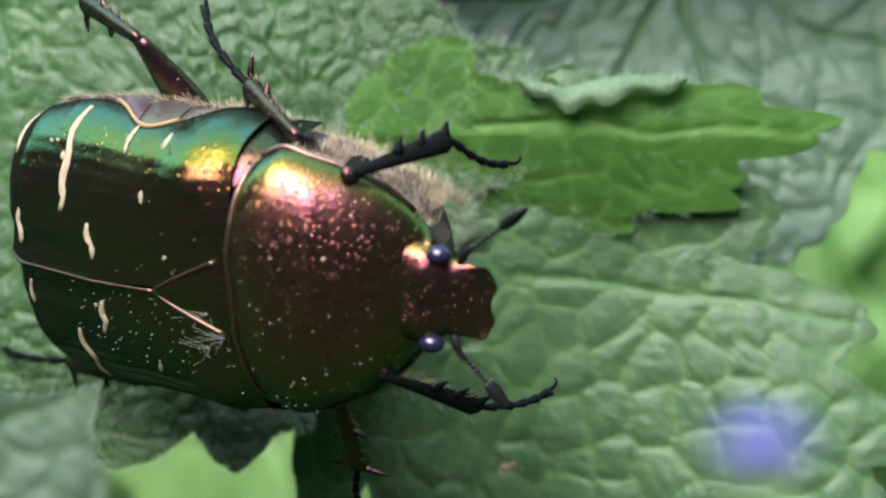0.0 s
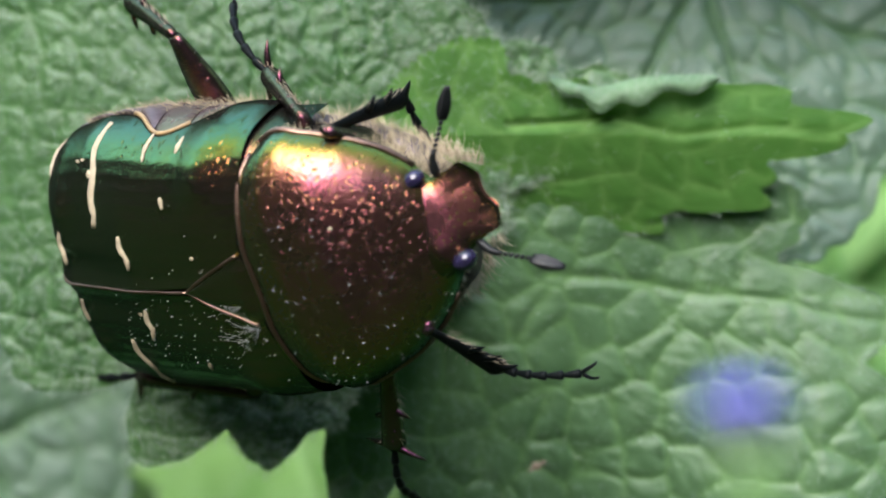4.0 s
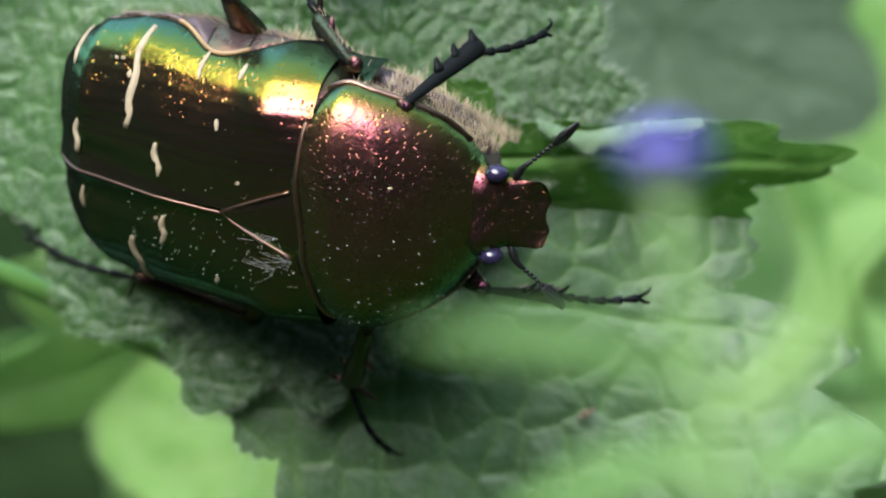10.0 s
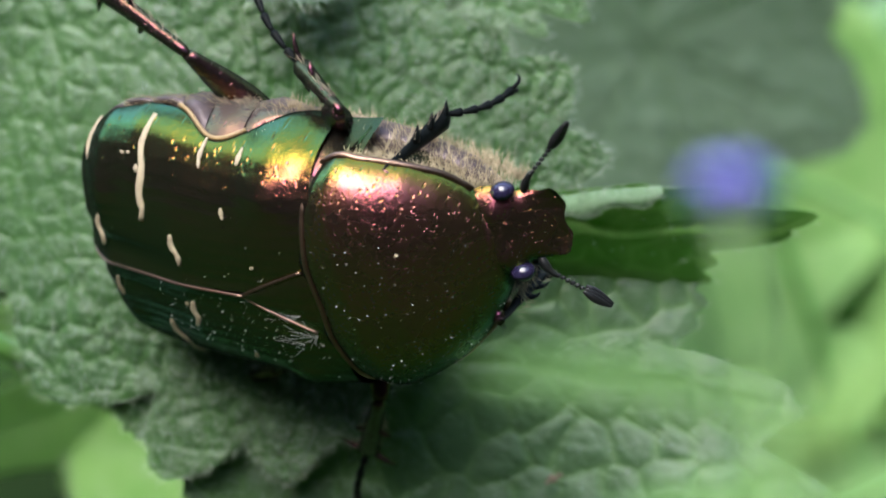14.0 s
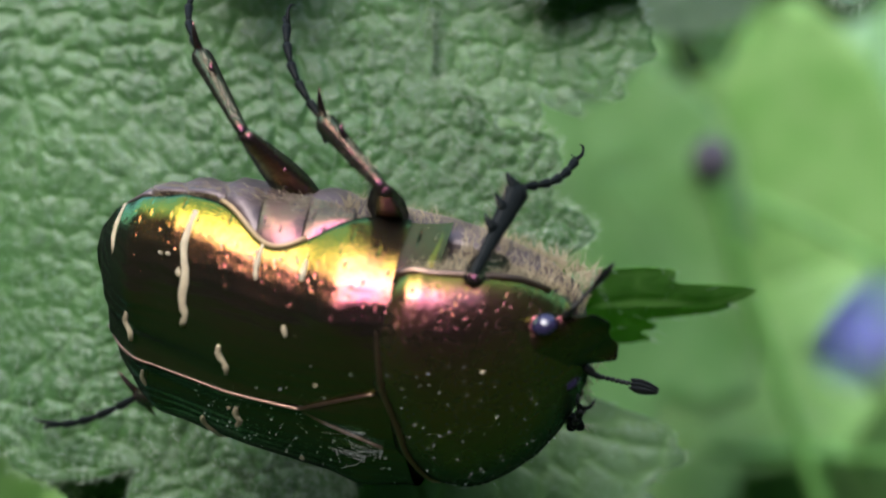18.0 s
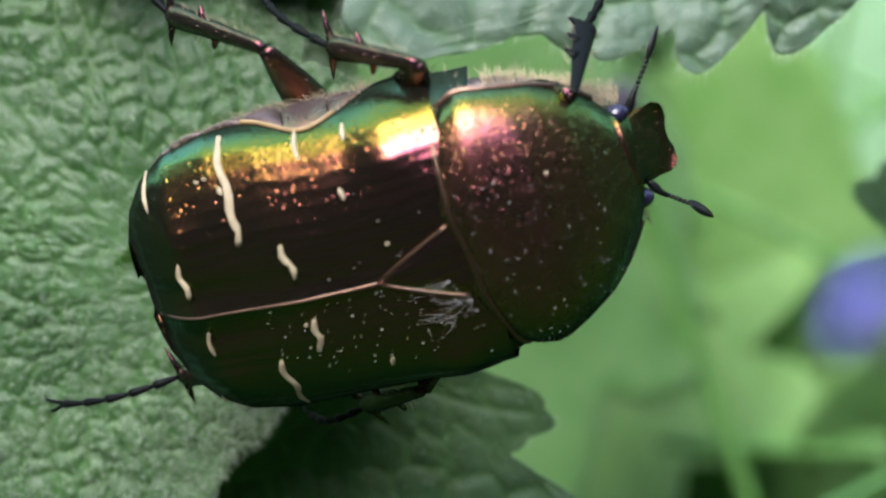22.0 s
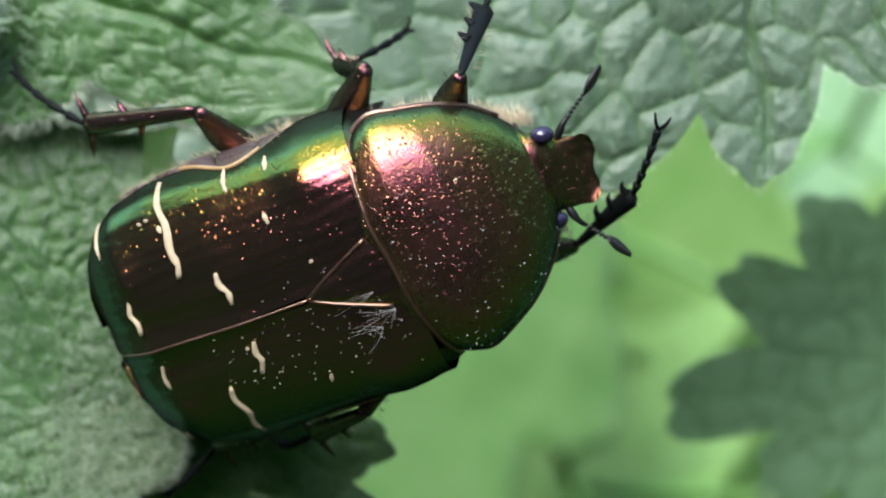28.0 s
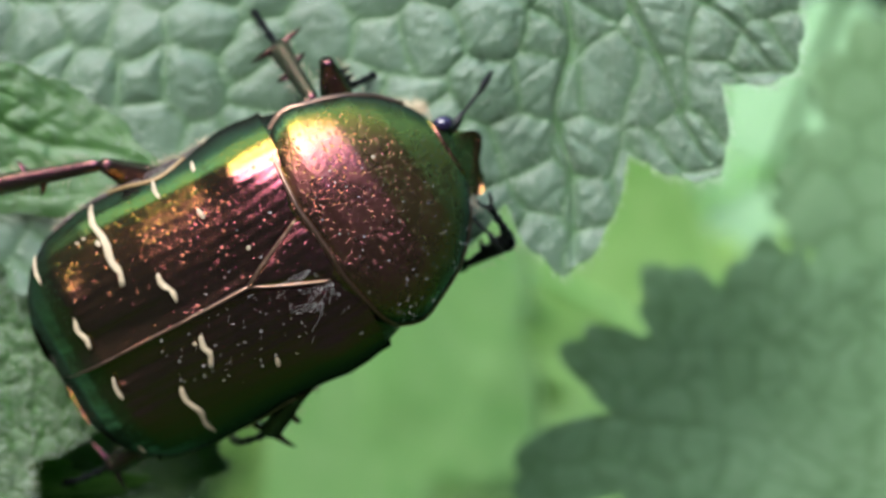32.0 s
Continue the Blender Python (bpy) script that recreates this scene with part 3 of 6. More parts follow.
def flowering_plant():
    top = thing("flowering_plant", at(0, 0, 0), "small violet-blue flower on a pale green leafy stem, out of focus", "flower")
    for i in range(5):
        a = i * 1.2566
        v, f = ball_data((0.36 * math.cos(a), 0.10 + 0.14 * math.sin(a), 0.3 * math.sin(a)), (0.42, 0.30, 0.3), 8, 10)
        piece("petal", v * K, f, PETAL, top)
    v, f = ball_data((0.0, -0.45, 0), (0.34, 0.42, 0.34), 8, 10)
    piece("calyx", v * K, f, plain("dull_calyx", (0.12, 0.16, 0.12), 0.7), top, "dull green calyx")
    tube("stem", (np.array([(0, -0.6, 0), (0.5, -3, 0), (0.9, -6.5, 0.5), (1.6, -14, 2), (3, -30, 4)]) * K).tolist() + [(3, -60, -30), (3, -120, -130)], 0.19, PALE, top)
    for pts, rad in (([(0.9, -3.9, 0), (-1.6, -3.2, 0.3), (-4.4, -3.0, 0.4)], 0.42), ([(1.0, -4.5, 0), (2.4, -3.2, 0), (3.6, -1.0, 0)], 0.4),
                     ([(1.1, -5.2, 0), (-0.8, -5.4, 0.6), (-3.0, -6.5, 0.8)], 0.45), ([(1.2, -5.5, 0), (2.8, -5.0, 0), (4.4, -4.6, 0)], 0.5)):
        path = curve_through(pts, 20)
        s = np.linspace(0, 1, 20)
        v, f = tube_data(path, rad * (np.sin(np.pi * (0.08 + 0.9 * s)) ** 0.7), 12, 0.22)
        piece("stem_leaf", v * K, f, LEAF_FAR, top)
    return top


flower = flowering_plant()


# ---- beetle ----
def half_width(x):
    return np.interp(x, [-7.6, -7.45, -7.0, -6.3, -5.4, -4, -2.5, -1, 0.5, 1.6, 2.4, 3.0], [0.5, 1.9, 3.0, 3.9, 4.45, 4.75, 4.75, 4.65, 4.65, 4.8, 4.75, 4.65])


def ridge(x):
    return np.interp(x, [-7.6, -7.3, -6.8, -6.2, -5.6, -3.7, -2.2, -0.5, 1.0, 2.6, 3.2], [-1.6, -0.3, 0.9, 1.5, 1.92, 2.45, 2.88, 3.12, 3.3, 3.35, 3.35])


def squareness(x):
    """How boxy the cross-section is: flatter on top towards the shoulders."""
    return np.interp(x, [-6.5, -5.6, -3.6, -2.2, 0.0, 3.0], [2.05, 2.1, 2.25, 2.4, 2.9, 3.2])


def shell(x, phi, out=0.0):
    """A point of the wing cases: x along the body, phi from the middle line (0) to the side edge (pi / 2), signed."""
    w, h, n = half_width(x) + out, ridge(x) + 0.6 + out, 2 / squareness(x)
    s, c = np.abs(np.sin(phi)), np.abs(np.cos(phi))
    return np.stack([x + 0 * phi, np.sign(phi) * w * s ** n, -0.6 + h * c ** n], -1)


def shell_at(x, y, out=0.0):
    q = np.clip(np.abs(y) / (half_width(x) + out), 0, 1)
    return shell(x, np.sign(y) * np.arcsin(q ** (squareness(x) / 2)), out)


def metal(name, low, high, warm, x0, x1, rough=0.20, pits=1.0, pit_scale=3400, pit_size=0.2, grain=0.35, stops=(0.05, 0.45, 0.95)):
    """Dull coppery cuticle: the colour runs along the body, with punctures all over."""
    m = Mat(name)
    sep = m.t.nodes.new("ShaderNodeSeparateXYZ")
    m.t.links.new(m.coord(), sep.inputs[0])
    along = m.math("DIVIDE", m.math("SUBTRACT", sep.outputs[0], x0 * MM), (x1 - x0) * MM)
    along = m.math("ADD", along, m.math("MULTIPLY", m.math("SUBTRACT", m.noise(420, 3), 0.5), 0.35))
    c = m.ramp(along, (stops[0], low), (stops[1], high), (stops[2], warm))
    c = m.mix(0.3, c, m.ramp(m.noise(1500, 5), (0.3, 0.4), (0.7, 1.1)), "MULTIPLY")
    n = m.bump(m.ramp(m.voronoi(pit_scale, vec=m.coord((1.0, 1.0, 0.12))), (0.0, 0.0), (pit_size, 1.0)), 0.9 * pits, 0.00007)
    n = m.bump(m.noise(5200, 4, 0.65), grain, 0.00005, n)
    m.set(Base_Color=c, Metallic=1.0, Roughness=m.ramp(m.noise(900, 4), (0.3, rough - 0.04), (0.7, rough + 0.09)), Normal=n)
    return m.m


def cuticle(name, film, x0=-8.0, x1=3.0, rough=0.14, pits=1.0, pit_scale=4400, pit_size=0.22, grain=0.5, striae=0.0, base=(0.006, 0.006, 0.005), index=1.95):
    """Dark cuticle under a clear film; film: its thickness in nanometres at the rear, in the middle and at the front, which gives the
    green, gold or copper sheen. Punctures all over, and faint lengthwise grooves where asked."""
    m = Mat(name)
    sep = m.t.nodes.new("ShaderNodeSeparateXYZ")
    m.t.links.new(m.coord(), sep.inputs[0])
    along = m.math("DIVIDE", m.math("SUBTRACT", sep.outputs[0], x0 * MM), (x1 - x0) * MM)
    along = m.math("ADD", along, m.math("MULTIPLY", m.math("SUBTRACT", m.noise(420, 3), 0.5), 0.2))
    lo, hi = min(film) - 20, max(film) + 20
    run = m.ramp(along, *[(q, (f - lo) / (hi - lo)) for q, f in zip((0.05, 0.5, 0.95), film)])
    thick = m.math("ADD", m.math("MULTIPLY", run, hi - lo), lo)
    thick = m.math("ADD", thick, m.math("MULTIPLY", m.math("SUBTRACT", m.noise(1600, 4), 0.5), 12.0))
    big = m.ramp(m.voronoi(pit_scale, vec=m.coord((1.0, 1.0, 0.12))), (0.0, 0.0), (pit_size, 1.0))
    small = m.ramp(m.voronoi(pit_scale * 2.3), (0.0, 0.0), (0.34, 1.0))
    n = m.bump(big, 0.9 * pits, 0.00007)
    n = m.bump(small, 0.2 * pits, 0.00003, n)
    n = m.bump(m.noise(5200, 4, 0.65), grain, 0.00004, n)
    if striae:
        wave = m.math("SINE", m.math("MULTIPLY", m.math("ADD", sep.outputs[1], m.math("MULTIPLY", m.noise(300, 2), 0.0006)), 15000.0))
        n = m.bump(wave, striae, 0.00004, n)
    m.set(Base_Color=base, IOR=index, Roughness=m.ramp(m.noise(900, 4), (0.3, rough - 0.03), (0.7, rough + 0.04)), Normal=n)
    m.set(Thin_Film_Thickness=thick, Thin_Film_IOR=1.6)
    # the gloss is mixed to dark at turned-away edges, standing in for dark reflections
    edge = m.t.nodes.new("ShaderNodeLayerWeight")
    edge.inputs["Blend"].default_value = 0.5
    dull = m.node("ShaderNodeBsdfDiffuse", Color=base)
    mixer = m.t.nodes.new("ShaderNodeMixShader")
    m.put(mixer.inputs[0], m.ramp(edge.outputs["Facing"], (0.38, 0.0), (0.82, 0.86)))
    m.t.links.new(m.p.outputs[0], mixer.inputs[1])
    m.t.links.new(dull, mixer.inputs[2])
    m.t.links.new(mixer.outputs[0], m.out.inputs[0])
    return m.m


GREEN = cuticle("green_bronze_shell", (384, 388, 391), -8, 3, rough=0.20, index=2.5, pit_scale=4600, pit_size=0.26, pits=0.4, grain=0.40, striae=0.14)
GOLD = cuticle("gold_green_plate", (398, 390, 380), 3.0, 4.6, rough=0.18)
PINK = cuticle("pink_copper_plate", (398, 402, 400), -3, 3, rough=0.28, base=(0.06, 0.045, 0.045))
COPPER = cuticle("copper_shell", (388, 390, 388), -0.5, 5.5, rough=0.27, index=2.8, grain=0.5, pit_scale=6200, pit_size=0.30, pits=0.5)
RIM = metal("tan_copper_rim", (0.26, 0.17, 0.13), (0.36, 0.23, 0.17), (0.20, 0.13, 0.09), -6, 6, rough=0.35, pits=0.3)
HEADM = cuticle("bronze_head", (393, 389, 385), 0.0, 2.2, rough=0.26, index=2.3, pit_scale=6500, pits=0.8)
LEGM = cuticle("dark_copper_leg", (398, 404, 398), -1, 5, rough=0.22, grain=0.8, base=(0.010, 0.008, 0.008), index=1.9)
BLACK = plain("black_chitin", (0.012, 0.013, 0.013), 0.3, scale=1500, Specular_IOR_Level=0.22)
AMBER = plain("amber_seam", (0.36, 0.25, 0.12), 0.5)
CREAM = plain("cream_mark", (0.46, 0.38, 0.25), 0.8, scale=3000)
GREYM = plain("grey_side_plate", (0.115, 0.085, 0.085), 0.42, metal=0.4, scale=1700, amount=0.75, bump=0.0001)
BELLY = plain("dark_underside", (0.055, 0.046, 0.032), 0.6, scale=1200, bump=0.00006)
TAN = plain("tan_fur", (0.52, 0.44, 0.29), 0.7)
EYE = plain("dark_eye", (0.020, 0.016, 0.045), 0.16, Specular_IOR_Level=0.8)
WEB = plain("web_silk", (0.6, 0.6, 0.6), 0.4)


FRONT, MIDDLE, HIND = (3.5, 3.6, 2.9), (4.0, 3.7, 4.1), (4.2, 4.6, 4.6)


def beetle():
    top = thing("beetle", at(0, 0, 3), "green and copper metallic chafer beetle with cream marks, crawling on leaves", "beetle")
    # wing cases
    xs = np.concatenate([np.linspace(-7.58, -6.6, 14), np.linspace(-6.5, 3.38, 64)])
    for sg, name in ((1, "left"), (-1, "right")):
        ph = np.linspace(0.004, 1, 44)
        X, P = np.meshgrid(xs, ph, indexing="ij")
        # the side edge arches up behind the shoulder
        P = P * (np.pi / 2 - 0.34 * np.exp(-((X + 0.7) / 1.4) ** 2))
        v = shell(X, P)
        # raised seam and a shallow groove beside it towards the tail
        tail = np.clip((-1.5 - X) / 4, 0, 1)
        v[..., 2] += 0.10 * np.exp(-(v[..., 1] / 0.16) ** 2) - 0.16 * tail * np.exp(-((v[..., 1] - 0.75) / 0.35) ** 2)
        v[..., 2] -= 0.05 * np.exp(-((v[..., 1] - 2.0) / 0.12) ** 2) * tail + 0.05 * np.exp(-((v[..., 1] - 1.6) / 0.12) ** 2) * tail
        # shoulder and rear humps
        v[..., 2] += 0.22 * np.exp(-((X - 1.6) / 0.8) ** 2 - ((v[..., 1] - 3.6) / 0.7) ** 2) + 0.18 * np.exp(-((X + 5.6) / 0.7) ** 2 - ((v[..., 1] - 2.6) / 0.8) ** 2)
        # front edge runs back towards the scutellum
        v[..., 0] += np.clip((X - 1.5) / 1.6, 0, 1) * -0.12 * np.clip((np.abs(v[..., 1]) - 2.4) / 2.0, 0, 1) ** 1.5
        v = v * (1, sg, 1)
        n, k = len(xs), len(ph)
        lip = v[:, -1] * (1, 0.94, 1) - (0, 0, 0.25)
        vv = np.concatenate([v.reshape(-1, 3), lip])
        f = grid_faces(n, k, sg > 0)
        for i in range(n - 1):
            q = (i * k + k - 1, (i + 1) * k + k - 1, n * k + i + 1, n * k + i)
            f.append(q[::-1] if sg > 0 else q)
        piece("wing_case", vv, f, GREEN, top)
    tube("seam", [(shell_at(np.array(x), np.array(0.001)) + (0, 0, 0.10)).tolist() for x in np.linspace(-6.9, 0.22, 12)], 0.05, RIM, top, 6, 40, "thin coppery seam between the wing cases")
    # scutellum
    n = 12
    v, f = [], []
    for i in range(n + 1):
        x = 0.22 + 2.93 * i / n
        for j in range(n + 1):
            y = (2 * j / n - 1) * 1.32 * (i / n) ** 0.9
            p = shell_at(np.array(x), np.array(y if y else 1e-4), 0.03)
            v.append((p[0], y, p[2] + 0.10 * (1 - abs(2 * j / n - 1) ** 4) + 0.02 - 0.05 * (i > n - 2)))
    piece("scutellum", v, grid_faces(n + 1, n + 1), GREEN, top, "pointed triangular plate")
    for sg in (1, -1):
        tube("scutellum_rim", [(0.22, 0.0, float(ridge(0.22)) + 0.08)] + [(0.22 + x, sg * 1.36 * (x / 2.93) ** 0.9, float(shell_at(np.array(0.22 + x), np.array(1.36 * (x / 2.93) ** 0.9))[2]) + 0.07) for x in (0.6, 1.2, 1.9, 2.5)], 0.055, RIM, top, 6, 14, "thin coppery rim")
    # shoulder plates between wing case and neck shield
    for sg in (1, -1):
        A, P = np.meshgrid(np.linspace(2.6, 4.35, 16), np.linspace(0.7, np.pi / 2, 20), indexing="ij")
        v = shell(np.minimum(A, 3.0), P, -0.12)
        fall = np.clip(A - 3.0, 0, 2)
        v[..., 0] = A
        v[..., 1] -= 0.30 * fall
        v[..., 2] -= 0.30 * fall + 0.12 * fall ** 2
        v[..., 2] += 0.14 * np.exp(-((A - 3.7) / 0.5) ** 2 - ((P - 1.2) / 0.3) ** 2)
        piece("shoulder_plate", (v * (1, sg, 1)).reshape(-1, 3), grid_faces(16, 20, sg > 0), GOLD, top, "golden green plate at the shoulder")
    # collar under the back edge of the neck shield
    A, P = np.meshgrid(np.linspace(1.7, 4.2, 10), np.linspace(-np.pi / 2, np.pi / 2, 40), indexing="ij")
    v = shell(np.minimum(A, 3.0), P, -0.10)
    v[..., 0] = A
    v = v * (1, 0.92, 1)
    piece("collar", v.reshape(-1, 3), grid_faces(10, 40), GREEN, top)
    # neck shield
    xs = np.concatenate([np.linspace(2.62, 3.2, 5), np.linspace(3.35, 8.2, 34), [8.38]])
    W = np.interp(xs, [2.62, 3.2, 3.8, 4.5, 5.2, 6.4, 7.2, 7.8, 8.2, 8.38], [3.75, 4.12, 4.28, 4.24, 4.05, 3.55, 2.95, 2.3, 1.65, 1.2])
    H = np.interp(xs, [2.62, 3.2, 4, 5.6, 7, 8.2, 8.38], [3.42, 3.6, 3.7, 3.45, 2.65, 1.5, 1.2])
    brim_z = np.interp(xs, [2.62, 5.0, 6.4, 7.4, 8.38], [1.55, 1.6, 1.3, 0.8, 0.45])
    ph = np.linspace(-np.pi / 2, np.pi / 2, 61)
    s, c = np.sin(ph), np.cos(ph)
    X, S = np.meshgrid(xs, s, indexing="ij")
    Y = W[:, None] * np.sign(S) * np.abs(S) ** 0.80
    Z = brim_z[:, None] + (H - brim_z)[:, None] * np.abs(c)[None] ** 0.88
    # the back edge is straight before the scutellum and runs forward to rounded corners
    wave = np.clip((5.0 - X) / 2.25, 0, 1)
    X = X + wave * (0.12 * np.exp(-(Y / 1.2) ** 2) + 0.25 * np.clip((np.abs(Y) - 1.2) / 1.5, 0, 1) + 0.45 * np.clip((np.abs(Y) - 2.5) / 1.5, 0, 1.2) ** 2)
    v = np.stack([X, Y, Z], -1) - (2.8, 0, 0.6)
    inner = v * (1, 0.96, 1) - (0, 0, 0.14)
    vv = np.concatenate([v.reshape(-1, 3), inner.reshape(-1, 3)])
    n, k = len(xs), len(ph)
    f = grid_faces(n, k, False) + [tuple(i + n * k for i in q) for q in grid_faces(n, k, True)]
    for i in (0, n - 1):
        for j in range(k - 1):
            f.append((i * k + j, i * k + j + 1, n * k + i * k + j + 1, n * k + i * k + j))
    shield = piece("neck_shield", vv, f, COPPER, top, "coppery red neck shield with fine pits")
    for j, sg in ((0, -1), (k - 1, 1)):
        rim_line = v[:, j]
        q = np.linspace(0, 1, 8)[None, :, None]
        low = np.stack([rim_line[:, 0], rim_line[:, 1] * 0.72, -1.5 + 0 * rim_line[:, 0]], 1)
        wall = rim_line[:, None] + (low - rim_line)[:, None] * q - np.array((0, sg * 0.3, 0)) * np.sin(np.pi * q)
        piece("underside", wall.reshape(-1, 3), grid_faces(n, 8, sg > 0), BELLY, shield, "dull hairy underside")
        rf = np.random.RandomState(70 + j)
        pick = wall[rf.randint(3, n - 2, 1500), rf.randint(1, 7, 1500)]
        hair_mesh("fur", pick, np.stack([rf.randn(1500) * 0.25 + 0.1, sg * (0.45 + 0.3 * rf.rand(1500)), rf.randn(1500) * 0.25 + 0.05], 1) * (0.28 + 0.36 * rf.rand(1500, 1)), 0.013, TAN, shield)
    e = v[np.argmin(np.hypot(v[..., 0] - 3.13, v[..., 1] - 1.5).ravel()) // k, np.argmin(np.hypot(v[..., 0] - 3.13, v[..., 1] - 1.5).ravel()) % k]
    piece("cream_mark", *ball_data(e, (0.09, 0.06, 0.05), 6, 8), CREAM, shield)
    for j in (0, k - 1):
        tube("rim", v[::4, j].tolist(), 0.12, RIM, shield, 7, 30)
    tube("rim", (v[2, 2:-2:3] + (-0.02, 0, 0.03)).tolist(), 0.08, RIM, shield, 6, 40)
    dust = []
    r = np.random.RandomState(4)
    for i in range(150):
        q = v[r.randint(4, n - 3), r.randint(6, k - 22)] + r.randn(3) * (0.06, 0.06, 0)
        e = r.uniform(0.008, 0.022)
        dust.append(ball_data(q, (e * r.uniform(0.7, 2.2), e, e), 4, 5))
    dv, df = joined(*dust)
    piece("dust", dv, df, WEB, shield, "pale dust specks", kind="stuff")
    shield.location = (2.8 * MM, 0, 0.6 * MM)
    # body below
    v, f = [], []
    xs = np.linspace(-7.3, 8.0, 40)
    for x in xs:
        w = float(np.interp(x, [-7.3, -6.5, -5, -2, 0, 2, 5, 7, 8.0], [1.3, 3.2, 4.4, 4.65, 4.5, 4.1, 3.6, 2.8, 1.9]))
        d = float(np.interp(x, [-7.3, -6.5, -4, 0, 4, 7, 8.0], [0.8, 2.0, 2.7, 3.0, 2.7, 1.8, 1.0]))
        for a in np.linspace(0, 2 * np.pi, 28, endpoint=False):
            seg = 1 + (0.025 * math.sin(x * 4.4) if x < 1 else 0)
            v.append((x, w * seg * math.cos(a), -0.9 + (d if math.sin(a) < 0 else 0.6) * seg * math.sin(a)))
    f = [(i * 28 + j, (i + 1) * 28 + j, (i + 1) * 28 + (j + 1) % 28, i * 28 + (j + 1) % 28)[::-1] for i in range(39) for j in range(28)]
    f += [tuple(range(28))[::-1], tuple(range(39 * 28, 40 * 28))]
    piece("abdomen", v, f, GREYM, top, "greyish segmented underside")
    # plates between the side edge of the wing cases and the belly
    def brim(x):
        return shell(np.array(x), np.array(np.pi / 2 - 0.34 * math.exp(-((x + 0.7) / 1.4) ** 2)))

    for sg in (1, -1):
        for k, (x0, x1) in enumerate(((-6.2, -5.1), (-5.05, -3.9), (-3.85, -2.6), (-2.55, -1.35), (-1.3, 0.1), (0.15, 1.5))):
            v = []
            for x in np.linspace(x0, x1, 9):
                a = brim(x) - (0, 0.12, 0.12)
                b = np.array((x - 0.15, float(np.interp(x, [-6.5, -5, -2, 0, 2], [3.2, 4.5, 4.8, 4.65, 4.2])), -1.15))
                q = (x - x0) / (x1 - x0)
                for t in np.linspace(0, 1, 7):
                    swell = 0.28 * math.sin(np.pi * t) * (0.4 + 0.6 * math.sin(np.pi * q) ** 0.5)
                    c = a + (b - a) * t + np.array((0, 0.7, 0.7)) * swell
                    v.append((c[0], sg * c[1], c[2]))
            piece("side_plate", v, grid_faces(9, 7, sg < 0), PINK if k > 3 else GREYM, top, "pinkish coppery plate above the hind leg" if k > 3 else "greyish pink side plate")
        v, f = tube_data(np.array([brim(x) * (1, sg, 1) + (0, sg * 0.03, -0.10) for x in np.linspace(-2.7, 0.3, 18)]), 0.075, 8)
        piece("side_seam", v, f, AMBER, top, "yellowish seam along the side")
    r = np.random.RandomState(19)
    n = 700
    x = r.uniform(-5.0, 1.2, n)
    sg = np.sign(r.rand(n) - 0.3)
    wide = np.interp(x, [-6.5, -5, -2, 0, 2], [3.2, 4.5, 4.8, 4.65, 4.2])
    P = np.stack([x, sg * (wide - r.uniform(0, 0.25, n)), r.uniform(-1.2, -0.6, n)], 1)
    hair_mesh("fur", P, np.stack([r.randn(n) * 0.15 - 0.1, sg * 0.3, r.rand(n) * 0.3], 1) * (0.5 + r.rand(n, 1)), 0.010, TAN, top)
    r = np.random.RandomState(9)
    n = 3000
    x = np.where(r.rand(n) < 0.5, r.uniform(0.8, 4.2, n), r.uniform(4.6, 8.4, n))
    a = np.where(x < 4.5, r.uniform(-0.9, 0.75, n), r.uniform(-0.9, 0.1, n))
    sg = np.sign(r.rand(n) - 0.35)
    w = np.interp(x, [-2, 0, 2, 5, 7, 8.2], [4.9, 4.7, 4.2, 3.5, 2.6, 1.8])
    P = np.stack([x, sg * w * np.cos(a), -0.5 + 2.6 * np.sin(a)], 1)
    lean = np.stack([r.randn(n) * 0.25 + 0.1, sg * (0.6 + 0.3 * r.rand(n)), r.randn(n) * 0.3 - 0.05], 1) * (0.4 + 0.4 * r.rand(n, 1))
    hair_mesh("fur", P, lean, 0.012, TAN, top)
    # cream marks
    marks = [((-3.36, 4.72), (-3.5, 4.2), (-3.34, 3.6), (-3.47, 2.9), (-3.38, 2.45), (-3.54, 2.0)), ((-2.25, 1.83), (-2.3, 1.45), (-2.12, 1.1), (-2.16, 0.7)),
             ((-5.58, 1.8), (-5.7, 1.35), (-5.58, 1.0), (-5.64, 0.62)), ((-5.62, 2.36), (-5.62, 2.2)), ((-6.0, 4.15), (-6.12, 3.7), (-6.1, 3.25)), ((0.02, 3.05), (0.06, 2.7)),
             ((-0.98, 4.5), (-1.04, 4.2), (-0.98, 3.95)), ((0.52, 4.45), (0.48, 4.15)), ((1.66, 3.02), (1.68, 2.86)), ((0.86, 1.19), (0.9, 1.09)), ((1.42, -2.88), (1.55, -3.0)),
             ((-0.2, -2.65), (-0.3, -2.95)), ((-2.05, -0.7), (-2.16, -1.1), (-2.08, -1.4), (-2.3, -1.85)), ((-2.35, -0.8), (-2.36, -0.92)),
             ((-3.58, -1.98), (-3.68, -2.5), (-3.48, -3.1), (-3.58, -3.6), (-3.46, -4.1)), ((-5.45, -0.58), (-5.58, -1.0), (-5.56, -1.45)), ((-5.66, -2.1), (-5.72, -2.38)),
             ((-6.1, -3.3), (-6.05, -3.7)), ((-3.62, 3.72), (-3.6, 3.5)), ((-4.25, 3.95), (-4.3, 3.88)), ((-4.0, 4.0), (-4.02, 3.93))]
    for mk in marks:
        pts = curve_through(mk, 12)
        wd = (0.06 + 0.045 * r.rand(12)) * np.sin(np.linspace(0.5, np.pi - 0.5, 12)) * (1.25 if len(mk) > 3 else 0.9)
